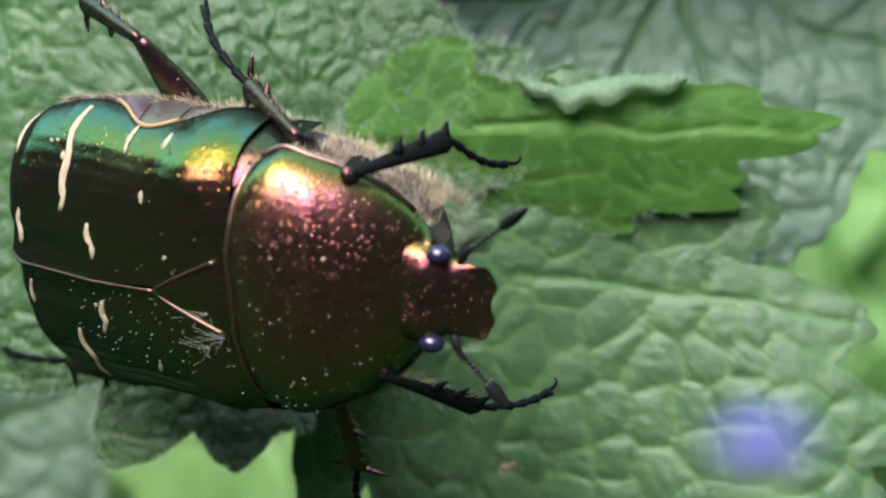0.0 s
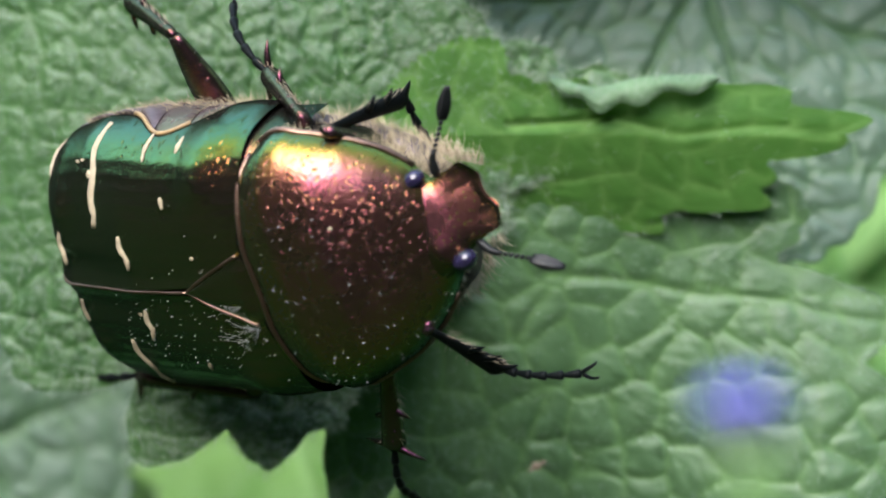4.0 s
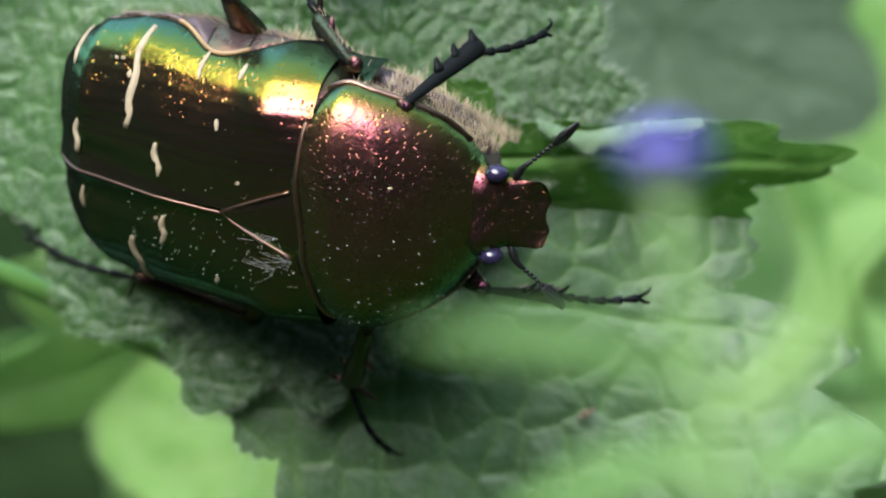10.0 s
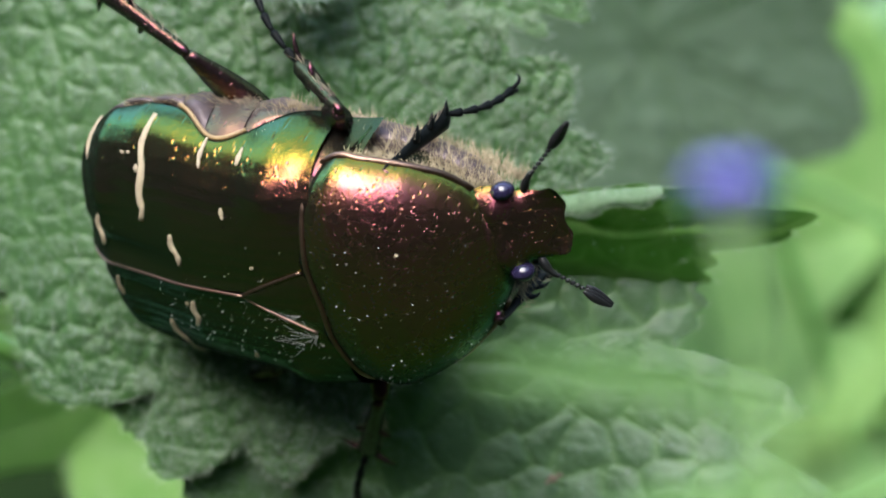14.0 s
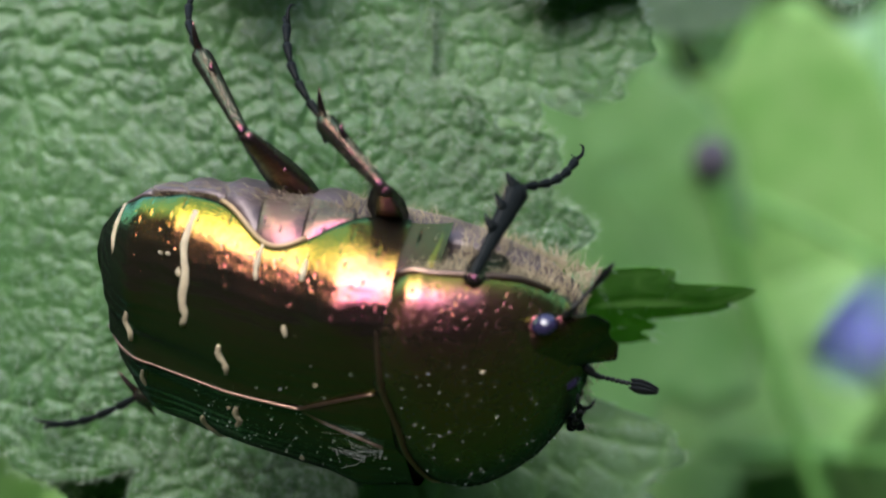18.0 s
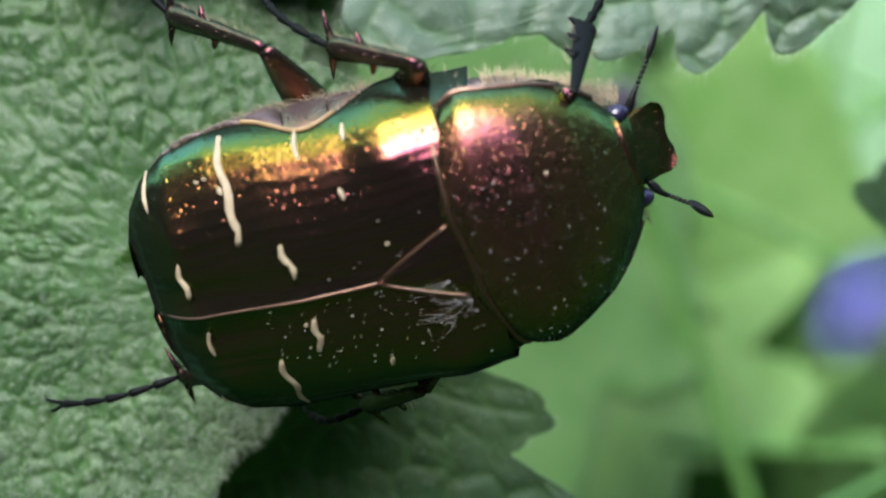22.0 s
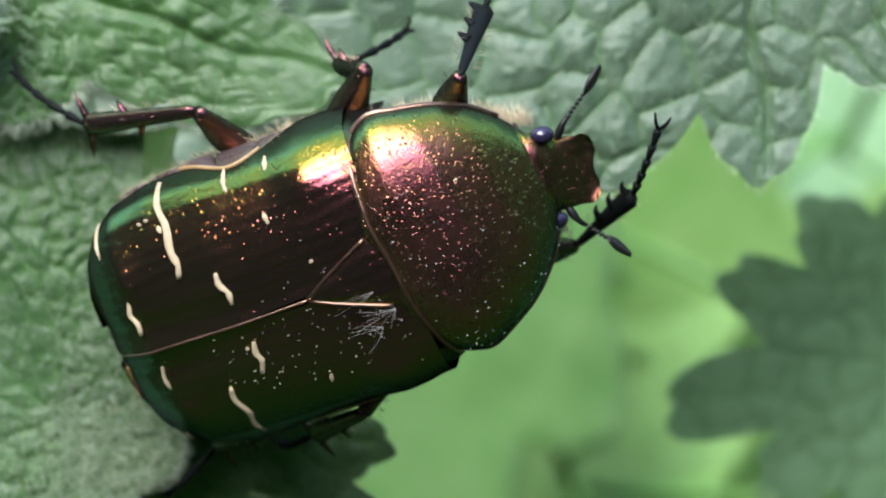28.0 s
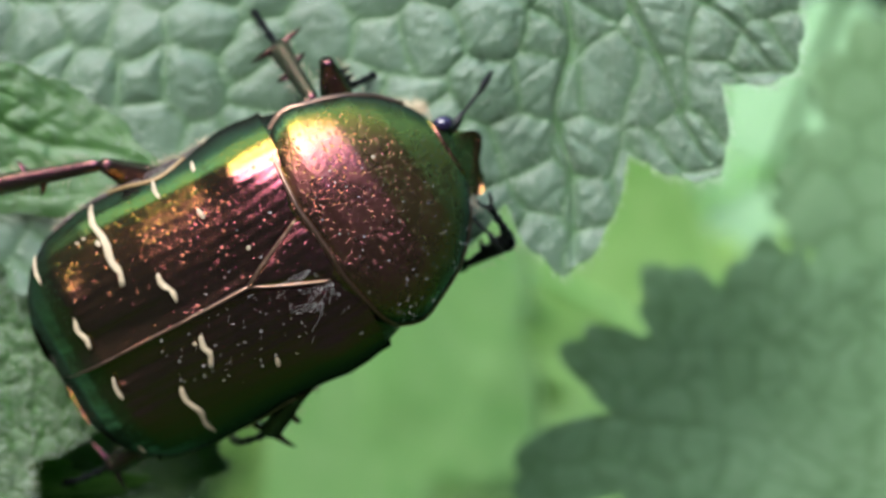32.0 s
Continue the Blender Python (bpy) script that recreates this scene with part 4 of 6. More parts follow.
        if len(mk) == 6:
            wd = wd * 1.3
        path = np.array([shell_at(np.array(p[0]), np.array(p[1]), 0.025) for p in pts])
        v, f = tube_data(path, wd, 8, 0.35)
        piece("cream_mark", v, f, CREAM, top)
    # silk caught over the scutellum, and dust
    for c, n, spread in (((2.75, -1.25, 3.5), 9, 1.1), ((2.3, -0.5, 3.48), 5, 0.9), ((2.1, -1.7, 3.40), 5, 1.0)):
        c = np.array(c)
        for i in range(n):
            e = c[:2] + r.randn(2) * (spread * 0.6, spread * 0.45) - (0.8, 0.1)
            e = shell_at(np.array(min(e[0], 2.6)), np.array(e[1]), 0.14)
            mid = (c + e) / 2 + r.randn(3) * (0.05, 0.05, 0.02) + (0, 0, 0.06)
            tube("silk_strand", [c, mid, e], 0.0024, WEB, top, 4, 10)
    parts = []
    for i in range(130):
        c = shell_at(np.array(r.uniform(-3.5, 2.8)), np.array(r.normal(-1.0, 1.2)), 0.03)
        e = r.uniform(0.008, 0.022)
        parts.append(ball_data(c, (e * r.uniform(0.7, 2.2), e, e * 0.6), 4, 5))
    v, f = joined(*parts)
    piece("dust", v, f, WEB, top, "pale dust specks", kind="stuff")
    return top


def head_part(top):
    """The head, hinged where it meets the neck shield: a broad brow, then a square dished front plate with raised corners."""
    n, k = 30, 31
    xs = np.linspace(-0.75, 2.85, n)
    W = np.interp(xs, [-0.75, -0.45, 0, 0.5, 0.85, 1.1, 1.8, 2.5, 2.75, 2.85], [1.25, 1.5, 1.58, 1.55, 1.42, 1.22, 1.27, 1.33, 1.18, 0.95])
    top_z = np.interp(xs, [-0.75, -0.5, 0.3, 1.2, 2.5, 2.85], [-0.2, 0.25, 0.45, 0.24, 0.02, -0.04])
    low_z = np.interp(xs, [-0.75, 0, 1.2, 2.5, 2.85], [-0.3, -0.8, -0.55, -0.15, -0.06])
    v = []
    for side in (0, 1):
        for x, w, hi, lo in zip(xs, W, top_z, low_z):
            for q in np.linspace(-1, 1, k):
                front = max(0.0, (x - 1.1) / 1.9)
                notch = (0.15 * math.exp(-((abs(q) - 0.62) / 0.3) ** 2) - 0.03) * front
                brim = 0.08 * np.clip((abs(q) - 0.75) / 0.25, 0, 1) * min(1, front * 2) + 0.10 * np.clip((x - 2.5) / 0.3, 0, 1) + 0.06 * front * abs(q) ** 6
                round_ = (1 - abs(q) ** 3.2) ** 0.6
                brow = 0.08 * math.exp(-((x - 0.15) / 0.35) ** 2 - ((abs(q) - 0.55) / 0.25) ** 2)
                brow += 0.05 * (math.exp(-((q - 0.45) / 0.2) ** 2) + math.exp(-((q + 0.45) / 0.2) ** 2)) * -front * (1.2 - front) * 2
                edge = (hi + lo) / 2 + front * 0.04
                z = edge + (hi - edge) * round_ + brim + brow if side == 0 else edge + (lo - edge) * round_ + brim * 0.9
                v.append((min(x, 0.85) + 0.78 * max(0.0, x - 0.85) + notch, w * q * (1 - 0.12 * min(1.0, front * 2)), z))
    f = grid_faces(n, k) + [tuple(i + n * k for i in c) for c in grid_faces(n, k, True)]
    for j in range(k - 1):
        f.append(((n - 1) * k + j, n * k + (n - 1) * k + j, n * k + (n - 1) * k + j + 1, (n - 1) * k + j + 1))
    f.append(tuple(range(k)) + tuple(range(n * k + k - 1, n * k - 1, -1)))
    head = piece("head", v, f, HEADM, top, "bronze head with a square dished front plate")
    for sg in (1, -1):
        v, f = ball_data((0.70, sg * 1.42, 0.17), (0.40, 0.30, 0.36), 14, 18)
        piece("eye", v, f, EYE, head, "dark glossy eye with a violet sheen")
    return head


def antenna(head, sg):
    """A jointed feeler with a club of three plates."""
    root, out = np.array((1.3, sg * 1.12, -0.1)), radians(52) * sg

    def put(q):
        q = np.asarray(q, float)
        return root + np.stack([q[..., 0] * math.cos(out) - q[..., 1] * math.sin(out), q[..., 0] * math.sin(out) + q[..., 1] * math.cos(out), q[..., 2]], -1)

    parts = [tube_data(put(curve_through([(0, 0, 0), (0.45, 0.12 * sg, 0.15), (0.8, 0.1 * sg, 0.2)], 8)), [0.10, 0.13, 0.15, 0.14, 0.11, 0.10, 0.09, 0.08], 8)]
    for i in range(6):
        parts.append(ball_data(put((0.82 + 0.17 * i, sg * (0.08 - 0.03 * i), 0.2)), (0.10, 0.075, 0.075), 6, 8))
    for q in (-1, 0, 1):
        parts.append(tube_data(put(curve_through([(1.75, sg * (-0.10 + 0.07 * q), 0.2 + 0.1 * q), (2.2, sg * (-0.14 + 0.08 * q), 0.22 + 0.09 * q), (2.8, sg * (-0.2 + 0.04 * q), 0.2 + 0.05 * q)], 10)),
                               0.125 * np.sin(np.linspace(0.35, np.pi - 0.3, 10)), 8, 0.5))
    return piece("antenna", *joined(*parts), BLACK, head, "black jointed feeler with a clubbed end")


def bone(a, b):
    """The pose of a leg segment that runs from a to b, in the beetle's millimetres."""
    a, b = Vector(a), Vector(b)
    x = (b - a).normalized()
    y = Vector((0, 0, 1)).cross(x).normalized()
    z = x.cross(y)
    m = Matrix((x, y, z)).transposed().to_4x4()
    m.translation = a * MM
    return m


def leg(top, lengths, front):
    """Three segments along their own x axes: thigh, shin with spines, and a foot of five joints with claws."""
    a, b, c = lengths
    r = np.random.RandomState(int(a * 100))
    s = np.linspace(0, 1, 16)
    v, f = tube_data(np.stack([s * a, 0 * s, 0 * s], 1), (0.30 + 0.30 * np.sin(np.pi * s ** 0.8)) * np.clip(1.05 - 0.35 * s, 0, 1) * (1.25 if not front else 1.15) * np.clip(8 * s + 0.4, 0, 1), 12, 0.75)
    femur = piece("femur", v, f, LEGM, top)
    n = 60
    P = np.stack([r.uniform(0.3, a * 0.95, n), r.choice([-0.38, 0.38], n), r.randn(n) * 0.05], 1)
    hair_mesh("bristle", P, np.stack([r.randn(n) * 0.15 + 0.15, np.sign(P[:, 1]) * 0.3, r.randn(n) * 0.15], 1) * (0.5 + 0.5 * r.rand(n, 1)), 0.009, BLACK, femur)
    wd = 0.13 + 0.26 * s ** 1.1 if front else 0.24 + 0.20 * s ** 1.2
    wd[-1] *= 0.6
    parts = [tube_data(np.stack([s * b, 0 * s, 0 * s], 1), wd * np.clip(10 * s + 0.6, 0, 1), 10, 0.55 if front else 0.8)]
    spines = ((0.50, 1), (0.72, 1), (0.95, 1)) if front else ((0.5, 1), (0.62, -1), (0.97, 1), (0.97, -1))
    for q, sg in spines:
        long = 0.20 if front else (0.8 if q > 0.9 else 0.35)
        parts.append(tube_data(curve_through([(q * b, 0.1 * sg, 0), (q * b + 0.12, sg * (0.35 + 0.4 * long), 0), (q * b + 0.30, sg * (0.35 + long), -0.1)], 6), [0.24 if front else 0.16, 0.19 if front else 0.14, 0.13 if front else 0.11, 0.09, 0.05, 0.012], 7, 0.6 if front else 1.0))
    v, f = joined(*parts)
    tibia = piece("tibia", v, f, LEGM if not front else BLACK_LEG, top)
    n = 50
    P = np.stack([r.uniform(0.4, b * 0.95, n), r.choice([-0.3, 0.3], n), r.randn(n) * 0.05], 1)
    hair_mesh("bristle", P, np.stack([r.randn(n) * 0.1 + 0.25, np.sign(P[:, 1]) * 0.4, r.randn(n) * 0.1], 1) * (0.5 + 0.5 * r.rand(n, 1)), 0.007, TAN, tibia)
    parts = []
    for i in range(5):
        x0, x1 = c * i / 5.4, c * (i + 1) / 5.4
        bow = lambda x: (x, 0, 0.10 * c * math.sin(np.pi * x / c))
        parts.append(tube_data(np.array([bow(x0 + (x1 - x0) * k) for k in (0, 0.25, 0.5, 0.75, 0.95, 1.02)]), [0.07, 0.10, 0.12, 0.145, 0.155, 0.09], 8))
    for sg in (1, -1):
        parts.append(tube_data(curve_through([(c * 0.92, 0, 0.03), (c * 1.02, sg * 0.18, 0.02), (c * 1.08, sg * 0.26, -0.16), (c * 1.06, sg * 0.27, -0.30)], 7), [0.07, 0.07, 0.06, 0.05, 0.04, 0.025, 0.008], 6))
    v, f = joined(*parts)
    tarsus = piece("tarsus", v, f, BLACK_LEG, top, "dark jointed foot with two claws")
    return femur, tibia, tarsus


BLACK_LEG = plain("black_green_leg", (0.007, 0.009, 0.009), 0.38, scale=1500, bump=0.00002, Specular_IOR_Level=0.05)
bug = beetle()
neck_shield = next(o for o in bug.children if o.name == "neck_shield")
head = head_part(bug)
for side in (1, -1):
    antenna(head, side)
legs = [leg(bug, n, k) for n, k in ((FRONT, True), (MIDDLE, False), (HIND, False)) * 2]


# ---- movement ----
def motions():
    walk(bug, [(t, turned(u, v, w, a, b, c)) for t, u, v, w, a, b, c in (
        (0, -6.468, -0.062, 4.25, 0.376, -0.493, 0.023), (0.5, -6.835, -0.063, 4.11, 0.357, -0.544, 0.031), (1, -6.939, 0.021, 3.78, 0.348, -0.604, 0.021),
        (1.5, -6.934, 1.253, 3.66, 0.295, -0.627, 0.019), (2, -6.205, 1.373, 3.58, 0.253, -0.571, 0.064), (2.5, -6.581, 0.192, 3.59, 0.343, -0.591, 0.103),
        (3, -6.393, 0.467, 3.50, 0.336, -0.591, 0.120), (3.5, -6.305, 0.373, 3.46, 0.379, -0.587, 0.144), (4, -6.551, 0.027, 3.57, 0.413, -0.573, 0.184),
        (4.5, -6.254, 0.622, 3.42, 0.452, -0.572, 0.174), (6.5, -5.316, 5.098, 2.29, 0.449, -0.330, -0.061), (7, -4.920, 5.041, 2.33, 0.441, -0.227, -0.098),
        (7.5, -4.773, 4.844, 2.55, 0.475, -0.145, -0.140), (8, -4.582, 4.432, 2.79, 0.496, -0.133, -0.170), (8.5, -4.059, 3.918, 2.89, 0.528, -0.076, -0.166),
        (9, -4.673, 3.939, 2.74, 0.493, -0.172, -0.171), (9.5, -5.417, 3.930, 2.26, 0.467, -0.299, -0.153), (10, -5.797, 3.656, 1.59, 0.478, -0.353, -0.079),
        (10.5, -6.508, 3.883, 1.09, 0.439, -0.402, 0.017), (11, -5.923, 3.935, 0.82, 0.512, -0.407, 0.030), (11.5, -6.060, 3.919, 0.79, 0.511, -0.401, 0.038),
        (12, -5.604, 3.734, 0.88, 0.512, -0.465, 0.049), (12.5, -5.078, 3.939, 1.05, 0.524, -0.492, 0.064), (13, -4.523, 3.807, 1.37, 0.534, -0.484, 0.044),
        (13.5, -4.341, 3.683, 1.42, 0.605, -0.442, 0.086), (15.5, -0.886, 3.971, 3.33, 0.624, -0.502, 0.031), (16, -0.923, 3.569, 3.32, 0.708, -0.487, 0.014),
        (16.5, -0.574, 3.487, 3.80, 0.896, -0.350, 0.047), (17, -0.756, 3.436, 4.41, 0.807, -0.284, 0.004), (17.5, -0.199, 3.204, 4.79, 0.798, -0.252, 0.006),
        (18, -0.372, 3.528, 5.01, 0.761, -0.280, 0.001), (18.5, 0.518, 3.929, 4.98, 0.680, -0.298, -0.047), (19, 0.422, 4.120, 4.98, 0.659, -0.342, 0.018),
        (19.5, -0.206, 4.556, 5.19, 0.589, -0.434, 0.143), (20, 1.460, 4.971, 5.42, 0.520, -0.348, 0.220), (20.5, 2.325, 5.182, 5.93, 0.492, -0.248, 0.264),
        (21, 2.430, 5.464, 6.04, 0.448, -0.241, 0.298), (21.5, 3.689, 5.597, 5.87, 0.415, -0.208, 0.292), (22, 5.753, 5.767, 5.58, 0.418, -0.066, 0.308),
        (22.5, 5.613, 6.490, 5.31, 0.313, -0.052, 0.376), (23, 5.984, 6.196, 5.18, 0.327, -0.023, 0.359), (23.5, 4.275, 5.324, 5.05, 0.413, -0.137, 0.407),
        (24, 6.085, 5.804, 4.64, 0.434, -0.087, 0.373), (24.5, 7.333, 6.544, 4.21, 0.446, -0.110, 0.410), (25, 8.559, 7.092, 3.84, 0.497, -0.105, 0.460),
        (25.5, 8.389, 7.307, 3.63, 0.448, -0.112, 0.512), (27.5, 8.895, 8.454, 2.55, 0.320, -0.131, 0.421), (28, 9.433, 8.815, 2.21, 0.284, -0.124, 0.403),
        (28.5, 10.654, 9.518, 1.45, 0.224, -0.079, 0.411), (29, 10.705, 9.531, 0.99, 0.259, -0.097, 0.457), (29.5, 12.468, 10.077, 0.49, 0.252, -0.038, 0.454),
        (30, 12.386, 10.708, 0.28, 0.224, -0.062, 0.458), (30.5, 13.230, 11.348, -0.02, 0.207, 0.011, 0.496), (31, 13.412, 11.663, -0.35, 0.148, 0.004, 0.538),
        (31.5, 13.496, 11.754, -0.68, 0.102, 0.019, 0.553), (32, 13.627, 11.792, -1.03, 0.156, 0.028, 0.515),
    )])
    walk(flower, [(t, at(u, v, 52, 0, 0, turn)) for t, u, v, turn in ((0, 5.15, -2.54, 0), (0.5, 4.70, -3.68, 0), (1, 3.51, -3.55, 0), (1.5, 3.91, -1.67, 0), (2, 3.27, -1.67, 0), (2.5, 3.70, -3.04, 0), (3, 3.77, -2.35, 0), (3.5, 3.94, -2.50, 0), (4, 3.83, -2.09, 0), (4.5, 3.32, -0.69, 0), (6.5, 3.82, 5.19, 0), (7, 3.95, 4.87, 0), (7.5, 3.86, 4.50, 0), (8, 3.49, 3.90, 0), (8.5, 3.71, 3.76, 0), (9, 3.84, 3.10, 0), (9.5, 3.72, 2.34, 0), (10, 3.34, 2.21, 0), (10.5, 2.98, 2.03, 0), (11, 3.27, 3.13, 0), (11.5, 3.42, 3.37, 0), (12, 3.07, 3.83, 0), (12.5, 3.72, 4.04, 0), (13, 3.43, 4.33, 0), (13.5, 4.39, 4.07, 0), (15.5, 7.00, 4.68, 0), (16, 6.04, 5.13, 0), (16.5, 6.86, 5.09, 20), (17, 8.50, 4.33, 45), (17.5, 9.18, 4.34, 60), (18, 8.72, 4.95, 60), (18.5, 9.22, 4.69, 60), (19, 9.38, 4.66, 60), (20, 9.22, 4.43, 60), (21, 10.35, 4.24, 60), (22, 13.13, 4.70, 60), (22.5, 13.24, 5.12, 60), (23, 14.79, 4.74, 60), (23.5, 12.36, 3.30, 60), (24, 12.90, 3.33, 60), (24.5, 13.02, 4.26, 60), (25, 14.18, 4.31, 60), (25.5, 13.85, 4.37, 60), (27.5, 14.83, 3.96, 60), (30, 19.12, 6.34, 60), (32, 20.69, 6.03, 60))])
    walk(stem_plant, [(t, at(u, v, -115)) for t, u, v in ((0, 33.12, -3.51), (4.5, 31.55, -3.49), (6.5, 31.22, -5.20), (7, 30.88, -5.14), (8, 31.57, -2.13), (9, 32.26, -0.92), (10, 31.76, -0.74), (11, 30.13, -3.30), (12, 30.83, -4.03), (13, 30.77, -4.35), (13.5, 30.30, -1.59), (15.5, 31.40, 0.72), (16, 32.11, -0.45), (17, 28.26, 1.86), (18, 28.16, 0.79), (19, 27.36, 2.73), (20, 27.99, 3.24), (21, 28.27, 4.23), (22, 25.53, 4.65), (23, 22.14, 3.58), (24, 22.33, 2.95), (25, 23.53, 1.68), (28, 20.53, 0.83), (29, 20.94, -3.02), (30, 17.61, -1.46), (31, 17.16, -3.16), (32, 14.71, 1.42))])
    walk(lower_leaf, [(t, at(-1.6 + u, -0.17 + v, -5.5 + w, turn)) for t, u, v, w, turn in ((0, 0, 0, 0, 0), (4.5, 0, 0, 0, 0), (6.5, -1.0, -0.2, 0, -9), (13.5, -1.6, 0.2, 0, -9), (15.5, -3.0, 0.6, -2.2, 4), (17, -4.2, 1.2, -2.5, 8), (21, -4.4, 2.0, -2.5, 8), (25, -5, 3.0, -2.5, 8), (28, -4.5, 5.0, -2.5, 8), (32, -4, 7.5, -2.5, 8))])
    walk(folded_leaf, [(t, at(0.68 + u, 4.01 + v, -4.0 + w, turn)) for t, u, v, w, turn in ((0, 0, 0, 0, 0), (4.5, 0, 0, 0, 0), (6.5, 0, -0.2, 0, 26), (13.5, 0, -0.2, 0, 28), (15.5, -0.7, 0, -0.4, 42), (20, -0.9, 0, -0.4, 44), (22, -1.6, -0.2, -1.6, 44), (24, -5, -0.5, -3, 44), (27, -5.5, -0.5, -3.2, 44), (32, -5.5, -0.5, -3.2, 44))])
    walk(lobed_leaf, [(t, at(-1.596 + u, 3.629 + v, -4.6)) for t, u, v in ((0, -2.2, -2.8), (4.5, -2.2, -2.8), (6.5, 0, 0), (13.5, 0, 0), (15.5, 1.2, 0.2), (32, 1.2, 0.2))])
    walk(side_leaf, [(t, at(-22.9 + u, -9.3 + v, -34)) for t, u, v in ((0, 0, 0), (4.5, 0, 0), (6.5, -7, -7), (32, -9, -9))])
    walk(young_leaf, [(t, at(-3.69, 14.08 + v, -1.8)) for t, v in ((0, 3), (4.5, 3), (6.5, 0), (13.5, 0), (15.5, 2), (17, 4), (32, 4))])
    walk(hairy_lobe, [(t, at(u, v, -5.4, -6)) for t, u, v in ((0, -2.6, 15.8), (4.5, -2.6, 15.8), (6.5, 1, 14.3), (13.5, 1, 14.3), (15.5, 2.6, 14.2), (17, 3.6, 14.2), (21, 4.0, 15.0), (23, 4, 20), (25, 2, 26), (28, 0, 30), (32, 0, 32))])
    walk(back_leaf, [(t, at(u, v, w, -14)) for t, u, v, w in ((0, 9.8, 10.66, -12.5), (4.5, 9.8, 10.66, -12.5), (6.5, 40, 44, -9), (32, 48, 50, -9))])
    walk(crinkled_leaf, [(t, at(25.0 + u, 25.48 + v, -4.4)) for t, u, v in ((0, 1, 4), (15.5, 1, 4), (19, 1, 3.4), (21, 0.5, 2), (23, 0, 0), (32, 0, 0))])
    walk(pointed_leaf, [(t, at(-1.6 + u, 19.02 + v, -3.5)) for t, u, v in ((0, -1, 5), (19, -1, 5), (22, -0.5, 3), (26, 0, 0), (32, 0, 0))])
    walk(shade_leaf, [(t, at(u, v, w)) for t, u, v, w in ((0, 15, 15, -80), (6.5, 15, 15, -80), (13.5, 15, 16, -80), (15.5, 16, 18, -80), (16.2, 14, 20, -80), (17, 9, 26, -76), (21, 9, 28, -74), (24, 16, 44, -64), (32, 22, 48, -60))])
    walk(head, [(t, pose(x * MM, y * MM, z * MM, rx, ry, rz)) for t, x, y, z, rx, ry, rz in (
        (0, 8.11, -0.33, 1.10, -5, 17, -11), (0.5, 8.20, -0.41, 0.87, -5, 18, -13), (1, 8.19, -0.32, 0.92, -5, 19, -7), (1.5, 8.32, -0.13, 1.09, -6, 23, 8), (2, 8.25, 0.07, 1.15, -5, 22, 4), (2.5, 7.62, 0.59, 0.62, -5, 15, 4), (3, 7.49, 0.55, 0.69, -5, 15, 19), (3.5, 7.56, 0.60, 0.77, -5, 17, 13), (4, 7.80, 0.46, 0.81, -6, 21, 22), (4.5, 7.95, 0.53, 0.81, -5, 23, 33), (6.5, 7.60, 0.26, 1.24, -6, 26, 3), (7, 7.23, 0.08, 1.24, -5, 42, -9), (8, 7.42, -0.14, 1.18, -7, 45, -4), (9, 8.09, -0.35, 0.88, -4, 25, -9), (10, 8.00, 0.22, 0.99, -6, 23, -4), (11, 7.97, 0.65, 0.68, -5, 28, 28), (12, 7.95, 0.63, 0.70, -6, 26, 31), (13, 8.08, 1.01, 0.45, -5, 27, 23), (15.5, 8.11, 1.02, 0.70, -3, 14, -16), (16, 8.12, 1.53, 0.94, 11, 27, -7), (17, 7.17, 1.27, 1.06, 10, 32, 3), (17.5, 7.08, 1.33, 1.04, 10, 47, -17), (18, 7.07, 1.26, 1.14, 10, 19, 11), (19, 7.46, 1.36, 1.15, 10, 28, 10), (20, 6.99, 1.16, 0.98, 9, 37, -7), (21, 7.08, 0.66, 0.52, -3, 40, -19), (22, 7.63, 0.30, 0.35, -4, 39, -3), (23, 7.16, 0.27, 0.81, -5, 42, -36), (24, 7.20, 0.23, 0.79, -4, 44, -21), (25, 7.49, 0.24, 0.61, -5, 38, -4), (27.5, 7.51, 0.06, 0.36, -4, 34, -16), (28, 7.76, 0.10, 0.19, -5, 27, -16), (29, 7.59, -0.17, 0.09, -11, 35, -16), (30, 7.92, -0.09, 0.37, -7, 27, -18), (31, 7.37, -0.21, 0.57, -21, 46, -19), (32, 7.44, 0.25, 0.77, -8, 37, -31),)])
